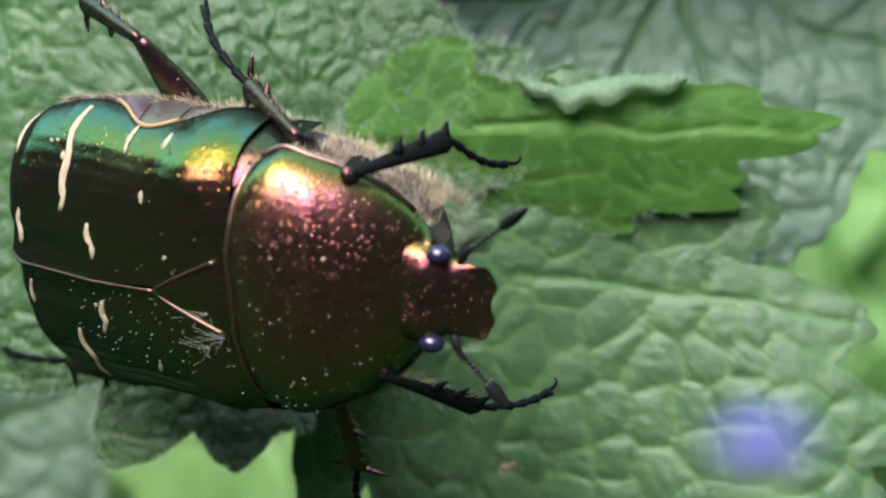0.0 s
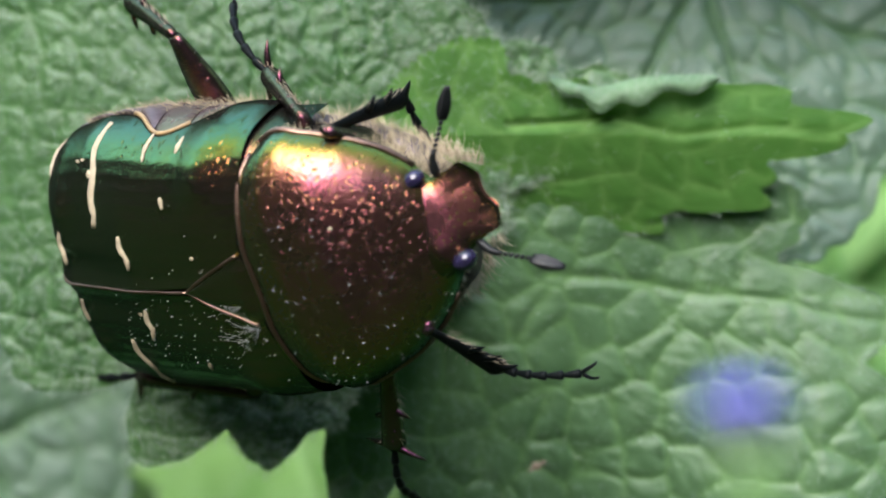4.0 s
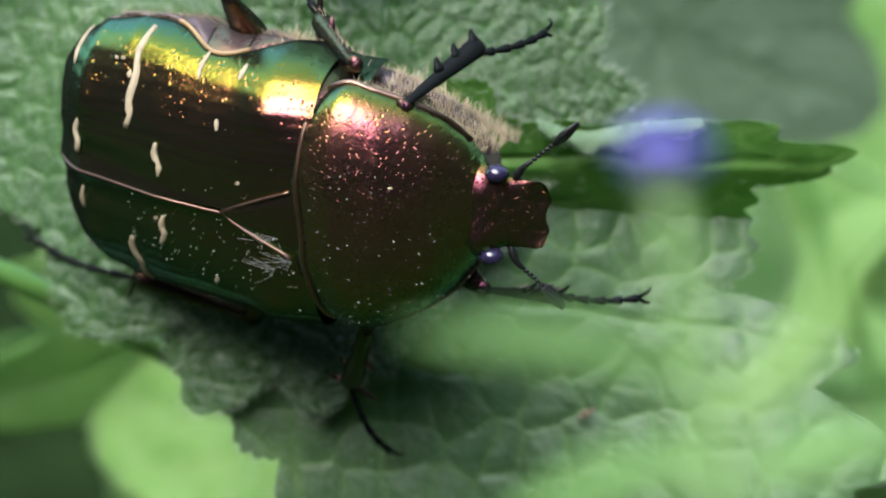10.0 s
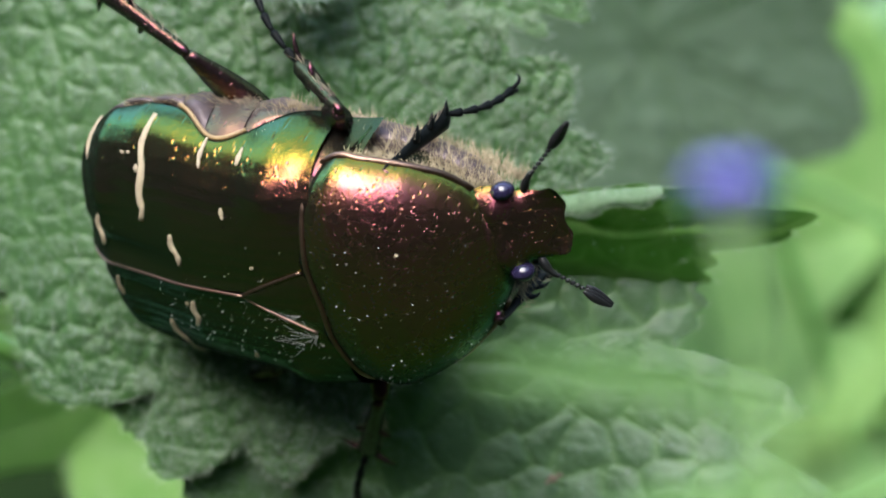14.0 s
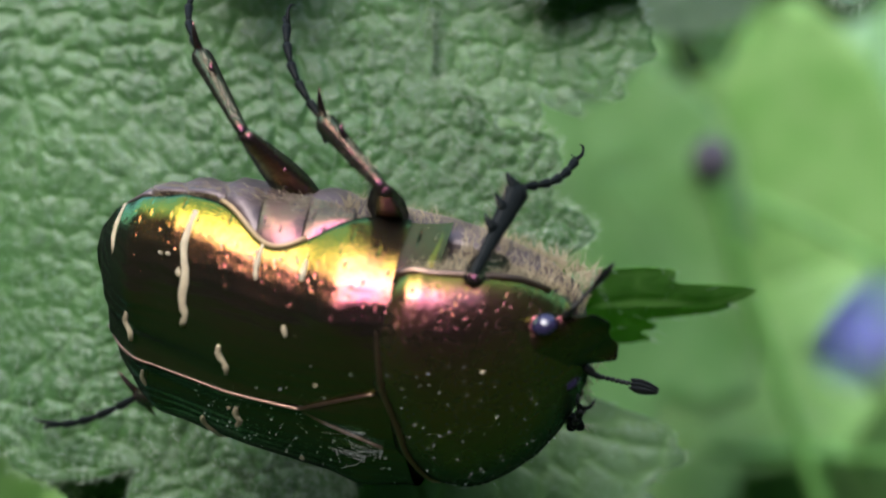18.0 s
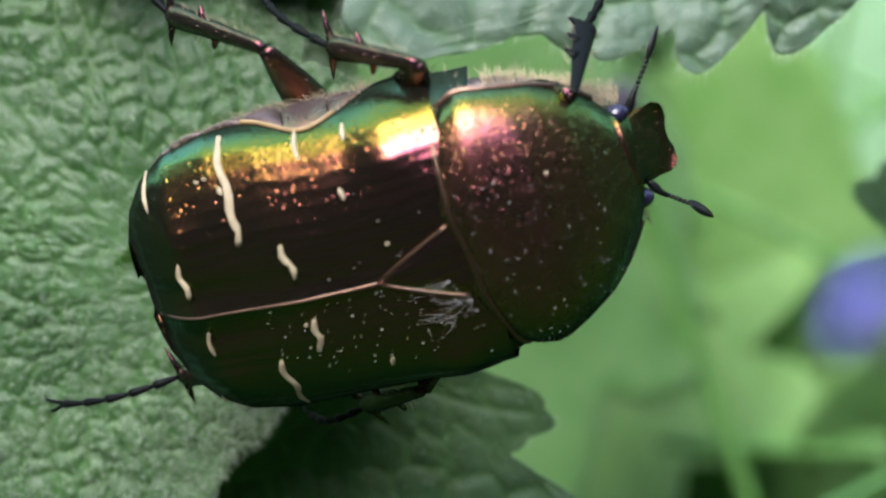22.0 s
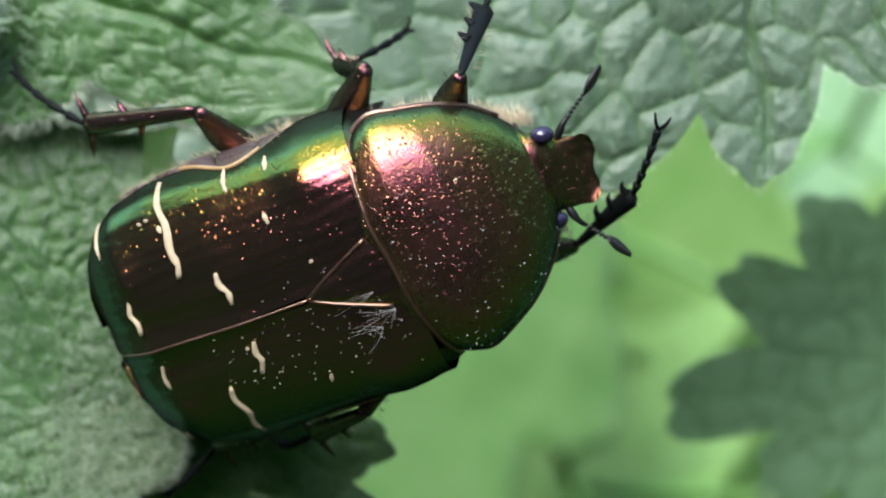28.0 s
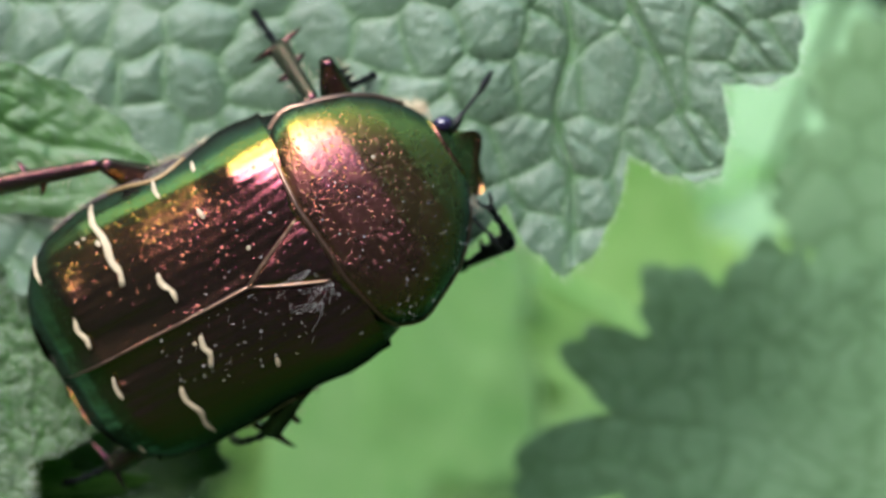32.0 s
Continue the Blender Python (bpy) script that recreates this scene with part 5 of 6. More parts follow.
    walk(neck_shield, [(t, pose(2.8 * MM, 0, 0.6 * MM, 0, -pitch, yaw)) for t, yaw, pitch in (
        (0, -2.0, -5.1), (0.5, -1.8, -6.1), (1, -1.6, -5.3), (1.5, -1.0, -4.4), (2, -0.7, -3.1), (3, 2.7, -5.4), (3.5, 3.1, -5.5), (4, 2.8, -4.6), (4.5, 3.6, -4.4), (6.5, 3.9, -1.8), (7, 2.0, -2.6), (7.5, 2.0, -2.9), (8, 1.6, -3.3), (8.5, 2.4, -2.8), (9, 1.7, -2.8), (9.5, 1.7, -2.7), (10, 3.8, -2.6), (10.5, 3.3, -2.6), (11, 5.2, -3.2), (11.5, 4.1, -3.9), (12, 4.4, -3.9), (12.5, 4.0, -4.8), (13, 4.8, -3.9), (13.5, 5.1, -3.7), (15.5, 4.9, -4.1), (16, 6.7, -5.0), (16.5, 11.3, -6.4), (17, 8.5, -7.5), (17.5, 8.9, -7.7), (18, 9.3, -6.5), (18.5, 7.9, -6.2), (19, 7.8, -6.3), (19.5, 5.9, -7.9), (20, 4.3, -8.2), (20.5, 3.8, -9.8), (21, 2.7, -10.7), (21.5, 3.0, -5.4), (22, 5.0, -2.3), (22.5, 4.2, -3.0), (23, 3.8, -3.8), (23.5, 2.7, -7.0), (24, 3.0, -6.8), (24.5, 5.5, -4.2), (25, 5.8, -4.8), (25.5, 4.5, -5.8), (27.5, 4.2, -5.0), (30, 4.2, -4.0), (32, 4.2, -3.0),)])
    # legs: joints in the beetle's own millimetres
    walk(legs[2][0], [(t, bone((a, b, c), (d, e, f))) for t, a, b, c, d, e, f in (
        (0, -0.40, 3.00, -2.20, -1.75, 6.71, -0.77), (2, -0.40, 3.00, -2.20, -1.15, 6.71, -0.39), (4, -0.40, 3.00, -2.20, -0.53, 7.01, -0.96), (7, -0.40, 3.00, -2.20, -1.96, 6.81, -1.38), (9, -0.40, 3.00, -2.20, -0.22, 6.09, 0.64), (11, -0.40, 3.00, -2.20, -1.34, 6.50, -0.07), (13, -0.40, 3.00, -2.20, -2.17, 6.47, -0.64), (16, -0.40, 3.00, -2.20, -1.30, 6.85, -0.78), (17.5, -0.40, 3.00, -2.20, -2.18, 6.76, -1.61), (19, -0.40, 3.00, -2.20, -1.20, 6.76, -0.51), (21, -0.40, 3.00, -2.20, -1.29, 6.83, -0.73), (23, -0.40, 3.00, -2.20, -0.97, 6.66, -0.22), (25, -0.40, 3.00, -2.20, -0.55, 6.62, -0.07), (28, -0.40, 3.00, -2.20, -1.19, 6.44, 0.08), (30, -0.40, 3.00, -2.20, -1.89, 6.42, -0.27), (32, -0.40, 3.00, -2.20, -2.28, 5.81, 0.29),)])
    walk(legs[2][1], [(t, bone((a, b, c), (d, e, f))) for t, a, b, c, d, e, f in (
        (0, -1.75, 6.71, -0.77, -5.54, 7.12, -3.34), (2, -1.15, 6.71, -0.39, -4.90, 6.96, -3.05), (4, -0.53, 7.01, -0.96, -4.19, 7.61, -3.68), (7, -1.96, 6.81, -1.38, -5.66, 7.66, -3.98), (9, -0.22, 6.09, 0.64, -2.20, 5.74, -3.50), (11, -1.34, 6.50, -0.07, -5.55, 7.33, -1.73), (13, -2.17, 6.47, -0.64, -6.26, 8.04, -2.04), (16, -1.30, 6.85, -0.78, -4.42, 7.12, -4.14), (17.5, -2.18, 6.76, -1.61, -4.75, 6.51, -5.43), (19, -1.20, 6.76, -0.51, -4.24, 7.06, -3.94), (21, -1.29, 6.83, -0.73, -4.23, 7.39, -4.23), (23, -0.97, 6.66, -0.22, -4.27, 7.89, -3.18), (25, -0.55, 6.62, -0.07, -4.20, 7.91, -2.55), (28, -1.19, 6.44, 0.08, -5.29, 7.11, -1.88), (30, -1.89, 6.42, -0.27, -6.29, 7.63, -0.85), (32, -2.28, 5.81, 0.29, -6.44, 7.02, -1.26),)])
    walk(legs[2][2], [(t, bone((a, b, c), (d, e, f))) for t, a, b, c, d, e, f in (
        (0, -5.54, 7.12, -3.34, -9.07, 8.72, -5.82), (2, -4.90, 6.96, -3.05, -8.34, 9.14, -5.20), (4, -4.19, 7.61, -3.68, -7.44, 9.77, -6.12), (7, -5.66, 7.66, -3.98, -8.27, 8.36, -7.71), (9, -2.20, 5.74, -3.50, -4.71, 6.46, -7.29), (11, -5.55, 7.33, -1.73, -8.83, 8.35, -4.79), (13, -6.26, 8.04, -2.04, -9.63, 8.83, -5.08), (16, -4.42, 7.12, -4.14, -6.72, 7.24, -8.12), (17.5, -4.75, 6.51, -5.43, -5.94, 6.38, -9.87), (19, -4.24, 7.06, -3.94, -6.05, 7.55, -8.14), (21, -4.23, 7.39, -4.23, -6.49, 8.88, -7.94), (23, -4.27, 7.89, -3.18, -5.11, 9.46, -7.42), (25, -4.20, 7.91, -2.55, -5.64, 9.88, -6.45), (28, -5.29, 7.11, -1.88, -7.70, 9.42, -5.06), (30, -6.29, 7.63, -0.85, -9.03, 9.63, -3.95), (32, -6.44, 7.02, -1.26, -8.90, 9.32, -4.38),)])
    walk(legs[1][0], [(t, bone((a, b, c), (d, e, f))) for t, a, b, c, d, e, f in (
        (0, 2.00, 3.20, -2.00, 4.62, 4.31, 0.81), (2, 2.00, 3.20, -2.00, 4.86, 3.86, 0.71), (4, 2.00, 3.20, -2.00, 4.72, 4.33, 0.71), (7, 2.00, 3.20, -2.00, 4.64, 4.11, 0.86), (9, 2.00, 3.20, -2.00, 3.35, 5.31, 1.11), (11, 2.00, 3.20, -2.00, 4.75, 4.08, 0.77), (13, 2.00, 3.20, -2.00, 4.24, 5.13, 0.70), (16, 2.00, 3.20, -2.00, 3.34, 6.02, 0.50), (17.5, 2.00, 3.20, -2.00, 2.62, 6.57, 0.06), (19, 2.00, 3.20, -2.00, 3.34, 6.01, 0.51), (21, 2.00, 3.20, -2.00, 3.28, 5.53, 0.98), (23, 2.00, 3.20, -2.00, 3.24, 5.36, 1.13), (25, 2.00, 3.20, -2.00, 3.47, 5.61, 0.84), (27, 2.00, 3.20, -2.00, 4.23, 5.13, 0.70), (28, 2.00, 3.20, -2.00, 4.47, 5.59, 0.05), (30, 2.00, 3.20, -2.00, 3.14, 6.12, 0.49), (31, 2.00, 3.20, -2.00, 3.00, 6.90, -0.87), (32, 2.00, 3.20, -2.00, 5.12, 4.11, 0.33),)])
    walk(legs[1][1], [(t, bone((a, b, c), (d, e, f))) for t, a, b, c, d, e, f in (
        (0, 4.62, 4.31, 0.81, 1.71, 5.15, -1.33), (2, 4.86, 3.86, 0.71, 2.00, 5.24, -1.18), (4, 4.72, 4.33, 0.71, 2.02, 5.14, -1.70), (7, 4.64, 4.11, 0.86, 1.98, 4.68, -1.64), (9, 3.35, 5.31, 1.11, 0.97, 5.11, -1.71), (11, 4.75, 4.08, 0.77, 2.38, 4.64, -2.02), (13, 4.24, 5.13, 0.70, 1.66, 5.08, -1.96), (16, 3.34, 6.02, 0.50, 0.57, 6.14, -1.96), (17.5, 2.62, 6.57, 0.06, -0.02, 6.52, -2.53), (19, 3.34, 6.01, 0.51, 0.75, 6.59, -2.06), (21, 3.28, 5.53, 0.98, 0.52, 6.05, -1.42), (23, 3.24, 5.36, 1.13, 0.66, 5.86, -1.47), (25, 3.47, 5.61, 0.84, 0.97, 6.18, -1.83), (27, 4.23, 5.13, 0.70, 2.58, 5.17, -2.61), (28, 4.47, 5.59, 0.05, 3.12, 5.35, -3.39), (30, 3.14, 6.12, 0.49, 1.98, 4.97, -2.83), (31, 3.00, 6.90, -0.87, 2.22, 5.61, -4.25), (32, 5.12, 4.11, 0.33, 4.90, 6.21, -2.70),)])
    walk(legs[1][2], [(t, bone((a, b, c), (d, e, f))) for t, a, b, c, d, e, f in (
        (0, 1.71, 5.15, -1.33, -1.08, 7.02, -3.67), (2, 2.00, 5.24, -1.18, -0.85, 6.85, -3.65), (4, 2.02, 5.14, -1.70, -0.55, 6.91, -4.35), (7, 1.98, 4.68, -1.64, -0.45, 7.61, -3.16), (9, 0.97, 5.11, -1.71, -0.96, 5.92, -5.24), (11, 2.38, 4.64, -2.02, 0.21, 6.74, -4.79), (13, 1.66, 5.08, -1.96, -0.62, 7.33, -4.52), (16, 0.57, 6.14, -1.96, -2.23, 7.34, -4.70), (17.5, -0.02, 6.52, -2.53, -1.94, 7.55, -5.99), (19, 0.75, 6.59, -2.06, -1.61, 7.68, -5.23), (21, 0.52, 6.05, -1.42, -1.45, 6.47, -4.98), (23, 0.66, 5.86, -1.47, -1.14, 8.13, -4.36), (25, 0.97, 6.18, -1.83, -0.46, 7.47, -5.45), (27, 2.58, 5.17, -2.61, 3.61, 5.35, -6.57), (28, 3.12, 5.35, -3.39, 5.23, 5.09, -6.90), (30, 1.98, 4.97, -2.83, 3.16, 4.75, -6.76), (31, 2.22, 5.61, -4.25, 3.59, 5.41, -8.10), (32, 4.90, 6.21, -2.70, 4.67, 8.00, -6.38),)])
    walk(legs[0][0], [(t, bone((a, b, c), (d, e, f))) for t, a, b, c, d, e, f in (
        (0, 5.60, 2.40, -1.50, 6.68, 3.53, 1.63), (0.5, 5.60, 2.40, -1.50, 6.90, 3.56, 1.54), (1, 5.60, 2.40, -1.50, 7.42, 3.71, 1.19), (2, 5.60, 2.40, -1.50, 7.02, 3.55, 1.48), (2.25, 5.60, 2.40, -1.50, 6.67, 3.66, 1.59), (2.5, 5.60, 2.40, -1.50, 6.29, 3.72, 1.66), (3.25, 5.60, 2.40, -1.50, 6.20, 3.99, 1.56), (4, 5.60, 2.40, -1.50, 6.00, 4.22, 1.46), (5.5, 5.60, 2.40, -1.50, 5.88, 4.07, 1.56), (7, 5.60, 2.40, -1.50, 5.95, 3.91, 1.64), (9, 5.60, 2.40, -1.50, 5.86, 3.96, 1.62), (11, 5.60, 2.40, -1.50, 6.03, 3.89, 1.64), (13, 5.60, 2.40, -1.50, 5.62, 4.08, 1.57), (16, 5.60, 2.40, -1.50, 5.43, 3.60, 1.78), (17.5, 5.60, 2.40, -1.50, 5.29, 3.90, 1.65), (18.25, 5.60, 2.40, -1.50, 5.80, 4.74, 1.10), (19, 5.60, 2.40, -1.50, 6.31, 5.30, 0.33), (21, 5.60, 2.40, -1.50, 7.45, 3.32, 1.32), (23, 5.60, 2.40, -1.50, 7.12, 3.29, 1.53), (25, 5.60, 2.40, -1.50, 6.64, 3.80, 1.53), (28, 5.60, 2.40, -1.50, 7.28, 4.33, 0.89), (30, 5.60, 2.40, -1.50, 7.62, 4.93, -0.18), (32, 5.60, 2.40, -1.50, 6.20, 5.14, 0.59),)])
    walk(legs[0][1], [(t, bone((a, b, c), (d, e, f))) for t, a, b, c, d, e, f in (
        (0, 6.68, 3.53, 1.63, 8.57, 3.71, -1.43), (0.5, 6.90, 3.56, 1.54, 8.84, 3.62, -1.49), (1, 7.42, 3.71, 1.19, 9.42, 3.45, -1.79), (2, 7.02, 3.55, 1.48, 8.58, 2.34, -1.53), (2.25, 6.67, 3.66, 1.59, 8.04, 2.65, -1.59), (2.5, 6.29, 3.72, 1.66, 7.48, 2.97, -1.65), (3.25, 6.20, 3.99, 1.56, 7.00, 3.45, -1.91), (4, 6.00, 4.22, 1.46, 6.61, 3.78, -2.06), (5.5, 5.88, 4.07, 1.56, 6.79, 4.47, -1.90), (7, 5.95, 3.91, 1.64, 7.04, 5.03, -1.61), (9, 5.86, 3.96, 1.62, 6.39, 5.18, -1.72), (11, 6.03, 3.89, 1.64, 8.30, 3.99, -1.16), (13, 5.62, 4.08, 1.57, 6.30, 3.86, -1.96), (16, 5.43, 3.60, 1.78, 6.07, 3.89, -1.75), (17.5, 5.29, 3.90, 1.65, 6.17, 4.81, -1.72), (18.25, 5.80, 4.74, 1.10, 6.37, 5.11, -2.44), (19, 6.31, 5.30, 0.33, 6.53, 5.27, -3.26), (21, 7.45, 3.32, 1.32, 7.86, 3.90, -2.21), (23, 7.12, 3.29, 1.53, 8.13, 4.14, -1.82), (25, 6.64, 3.80, 1.53, 6.78, 4.42, -2.01), (28, 7.28, 4.33, 0.89, 8.46, 5.48, -2.31), (30, 7.62, 4.93, -0.18, 7.18, 3.54, -3.47), (32, 6.20, 5.14, 0.59, 6.24, 3.67, -2.70),)])
    walk(legs[0][2], [(t, bone((a, b, c), (d, e, f))) for t, a, b, c, d, e, f in (
        (0, 8.57, 3.71, -1.43, 9.24, 2.13, -3.77), (0.5, 8.84, 3.62, -1.49, 9.43, 1.90, -3.75), (1, 9.42, 3.45, -1.79, 9.88, 1.64, -4.01), (2, 8.58, 2.34, -1.53, 9.70, 0.99, -3.84), (2.25, 8.04, 2.65, -1.59, 7.39, 1.32, -4.08), (2.5, 7.48, 2.97, -1.65, 5.30, 2.15, -3.38), (3.25, 7.00, 3.45, -1.91, 5.63, 1.59, -3.67), (4, 6.61, 3.78, -2.06, 6.38, 1.28, -3.51), (5.5, 6.79, 4.47, -1.90, 7.50, 3.00, -4.30), (7, 7.04, 5.03, -1.61, 8.40, 5.10, -4.17), (9, 6.39, 5.18, -1.72, 7.69, 6.02, -4.18), (11, 8.30, 3.99, -1.16, 9.69, 3.25, -3.58), (13, 6.30, 3.86, -1.96, 7.71, 3.31, -4.43), (16, 6.07, 3.89, -1.75, 7.09, 3.21, -4.37), (17.5, 6.17, 4.81, -1.72, 7.51, 3.18, -3.72), (18.25, 6.37, 5.11, -2.44, 7.40, 4.89, -5.13), (19, 6.53, 5.27, -3.26, 6.92, 6.52, -5.86), (21, 7.86, 3.90, -2.21, 8.58, 4.05, -5.01), (23, 8.13, 4.14, -1.82, 9.20, 5.05, -4.35), (25, 6.78, 4.42, -2.01, 7.90, 4.44, -4.69), (28, 8.46, 5.48, -2.31, 9.53, 6.32, -4.88), (30, 7.18, 3.54, -3.47, 8.92, 4.02, -5.73), (32, 6.24, 3.67, -2.70, 7.84, 3.47, -5.11),)])
    walk(legs[3][0], [(t, bone((a, b, c), (d, e, f))) for t, a, b, c, d, e, f in (
        (0, 5.60, -2.40, -1.50, 7.01, -2.85, 1.67), (0.5, 5.60, -2.40, -1.50, 6.82, -3.22, 1.68), (1, 5.60, -2.40, -1.50, 7.38, -3.16, 1.41), (2, 5.60, -2.40, -1.50, 6.96, -3.03, 1.66), (4, 5.60, -2.40, -1.50, 7.41, -2.47, 1.49), (7, 5.60, -2.40, -1.50, 5.85, -3.58, 1.78), (9, 5.60, -2.40, -1.50, 7.93, -3.86, 0.67), (10, 5.60, -2.40, -1.50, 8.35, -2.70, 0.64), (11, 5.60, -2.40, -1.50, 8.75, -1.77, -0.11), (13, 5.60, -2.40, -1.50, 7.78, -1.83, 1.18), (15.5, 5.60, -2.40, -1.50, 8.82, -2.08, -0.18), (15.75, 5.60, -2.40, -1.50, 8.87, -1.71, -0.48), (16, 5.60, -2.40, -1.50, 8.83, -1.28, -0.76), (16.5, 5.60, -2.40, -1.50, 8.98, -3.32, -1.56), (17, 5.60, -2.40, -1.50, 7.54, -5.23, -2.17), (19, 5.60, -2.40, -1.50, 6.20, -5.60, -2.78), (21, 5.60, -2.40, -1.50, 4.82, -5.29, -3.32), (25, 5.60, -2.40, -1.50, 4.34, -4.58, -3.93), (26.5, 5.60, -2.40, -1.50, 6.07, -4.34, -4.37), (28, 5.60, -2.40, -1.50, 7.81, -3.63, -3.92), (28.5, 5.60, -2.40, -1.50, 7.88, -3.46, -3.94), (29, 5.60, -2.40, -1.50, 7.85, -3.44, -3.97), (30, 5.60, -2.40, -1.50, 6.13, -4.66, -4.12), (31, 5.60, -2.40, -1.50, 6.21, -5.11, -3.62), (32, 5.60, -2.40, -1.50, 6.81, -4.26, -4.21),)])
    walk(legs[3][1], [(t, bone((a, b, c), (d, e, f))) for t, a, b, c, d, e, f in (
        (0, 7.01, -2.85, 1.67, 8.93, -4.76, -0.69), (0.5, 6.82, -3.22, 1.68, 8.65, -4.81, -0.98), (1, 7.38, -3.16, 1.41, 8.83, -4.76, -1.47), (2, 6.96, -3.03, 1.66, 7.93, -5.22, -1.03), (4, 7.41, -2.47, 1.49, 7.91, -5.12, -0.88), (7, 5.85, -3.58, 1.78, 6.94, -5.89, -0.76), (9, 7.93, -3.86, 0.67, 9.10, -6.43, -1.56), (10, 8.35, -2.70, 0.64, 9.87, -4.14, -2.28), (11, 8.75, -1.77, -0.11, 9.74, -1.65, -3.57), (13, 7.78, -1.83, 1.18, 7.56, -2.55, -2.34), (15.5, 8.82, -2.08, -0.18, 9.60, -2.66, -3.65), (15.75, 8.87, -1.71, -0.48, 10.09, -0.45, -3.63), (16, 8.83, -1.28, -0.76, 10.24, 1.40, -2.71), (16.5, 8.98, -3.32, -1.56, 10.69, -0.22, -2.19), (17, 7.54, -5.23, -2.17, 9.36, -2.27, -1.21), (19, 6.20, -5.60, -2.78, 7.09, -3.49, -0.01), (21, 4.82, -5.29, -3.32, 4.38, -4.99, 0.25), (25, 4.34, -4.58, -3.93, 6.26, -3.03, -1.31), (26.5, 6.07, -4.34, -4.37, 8.46, -2.79, -2.17), (28, 7.81, -3.63, -3.92, 10.52, -2.18, -2.04), (28.5, 7.88, -3.46, -3.94, 9.93, -2.90, -1.03), (29, 7.85, -3.44, -3.97, 8.95, -3.82, -0.56), (30, 6.13, -4.66, -4.12, 4.72, -5.15, -0.85), (31, 6.21, -5.11, -3.62, 6.79, -4.89, -0.08), (32, 6.81, -4.26, -4.21, 8.76, -3.74, -1.23),)])
    walk(legs[3][2], [(t, bone((a, b, c), (d, e, f))) for t, a, b, c, d, e, f in (
        (0, 8.93, -4.76, -0.69, 10.12, -5.21, -3.30), (0.5, 8.65, -4.81, -0.98, 10.46, -5.03, -3.24), (1, 8.83, -4.76, -1.47, 11.60, -4.51, -2.29), (2, 7.93, -5.22, -1.03, 10.78, -5.64, -1.44), (4, 7.91, -5.12, -0.88, 10.77, -5.47, -1.20), (7, 6.94, -5.89, -0.76, 8.42, -7.36, -2.77), (9, 9.10, -6.43, -1.56, 10.65, -8.06, -3.38), (10, 9.87, -4.14, -2.28, 12.60, -4.19, -3.24), (11, 9.74, -1.65, -3.57, 12.15, -0.06, -3.25), (13, 7.56, -2.55, -2.34, 8.93, -0.43, -0.94), (15.5, 9.60, -2.66, -3.65, 10.05, -0.07, -2.41), (15.75, 10.09, -0.45, -3.63, 10.44, 2.25, -2.66), (16, 10.24, 1.40, -2.71, 10.51, 4.21, -2.03), (16.5, 10.69, -0.22, -2.19, 11.21, 2.48, -1.28), (17, 9.36, -2.27, -1.21, 10.13, 0.26, -0.02), (19, 7.09, -3.49, -0.01, 7.96, -1.05, 1.31), (21, 4.38, -4.99, 0.25, 5.36, -2.71, 1.76), (25, 6.26, -3.03, -1.31, 7.70, -2.19, 1.05), (26.5, 8.46, -2.79, -2.17, 10.22, -1.28, -0.43), (28, 10.52, -2.18, -2.04, 12.33, -0.10, -1.16), (28.5, 9.93, -2.90, -1.03, 10.72, -0.59, 0.53), (29, 8.95, -3.82, -0.56, 8.56, -1.69, 1.37), (30, 4.72, -5.15, -0.85, 6.28, -3.81, 1.18), (31, 6.79, -4.89, -0.08, 7.54, -2.86, 1.86), (32, 8.76, -3.74, -1.23, 8.60, -1.88, 0.99),)])
    walk(legs[4][0], [(t, bone((a, b, c), (d, e, f))) for t, a, b, c, d, e, f in (
        (0, 2.00, -3.20, -2.00, 4.74, -3.93, 0.82), (0.5, 2.00, -3.20, -2.00, 4.85, -4.02, 0.69), (1, 2.00, -3.20, -2.00, 4.92, -4.12, 0.57), (2, 2.00, -3.20, -2.00, 4.94, -3.83, 0.64), (4, 2.00, -3.20, -2.00, 4.81, -4.07, 0.71), (7, 2.00, -3.20, -2.00, 4.14, -4.71, 1.02), (9, 2.00, -3.20, -2.00, 4.16, -5.34, 0.59), (11, 2.00, -3.20, -2.00, 4.18, -4.51, 1.08), (13, 2.00, -3.20, -2.00, 3.39, -4.93, 1.33), (14.5, 2.00, -3.20, -2.00, 2.08, -6.50, 0.26), (16, 2.00, -3.20, -2.00, 0.71, -6.97, -1.61), (19, 2.00, -3.20, -2.00, 2.16, -6.96, -0.65), (20, 2.00, -3.20, -2.00, 1.09, -6.22, 0.46), (21, 2.00, -3.20, -2.00, 0.18, -4.95, 1.11), (25, 2.00, -3.20, -2.00, -0.10, -4.81, 1.00), (28, 2.00, -3.20, -2.00, -0.26, -4.94, 0.80), (30, 2.00, -3.20, -2.00, 0.70, -4.66, 1.49), (32, 2.00, -3.20, -2.00, -0.16, -4.40, 1.14),)])
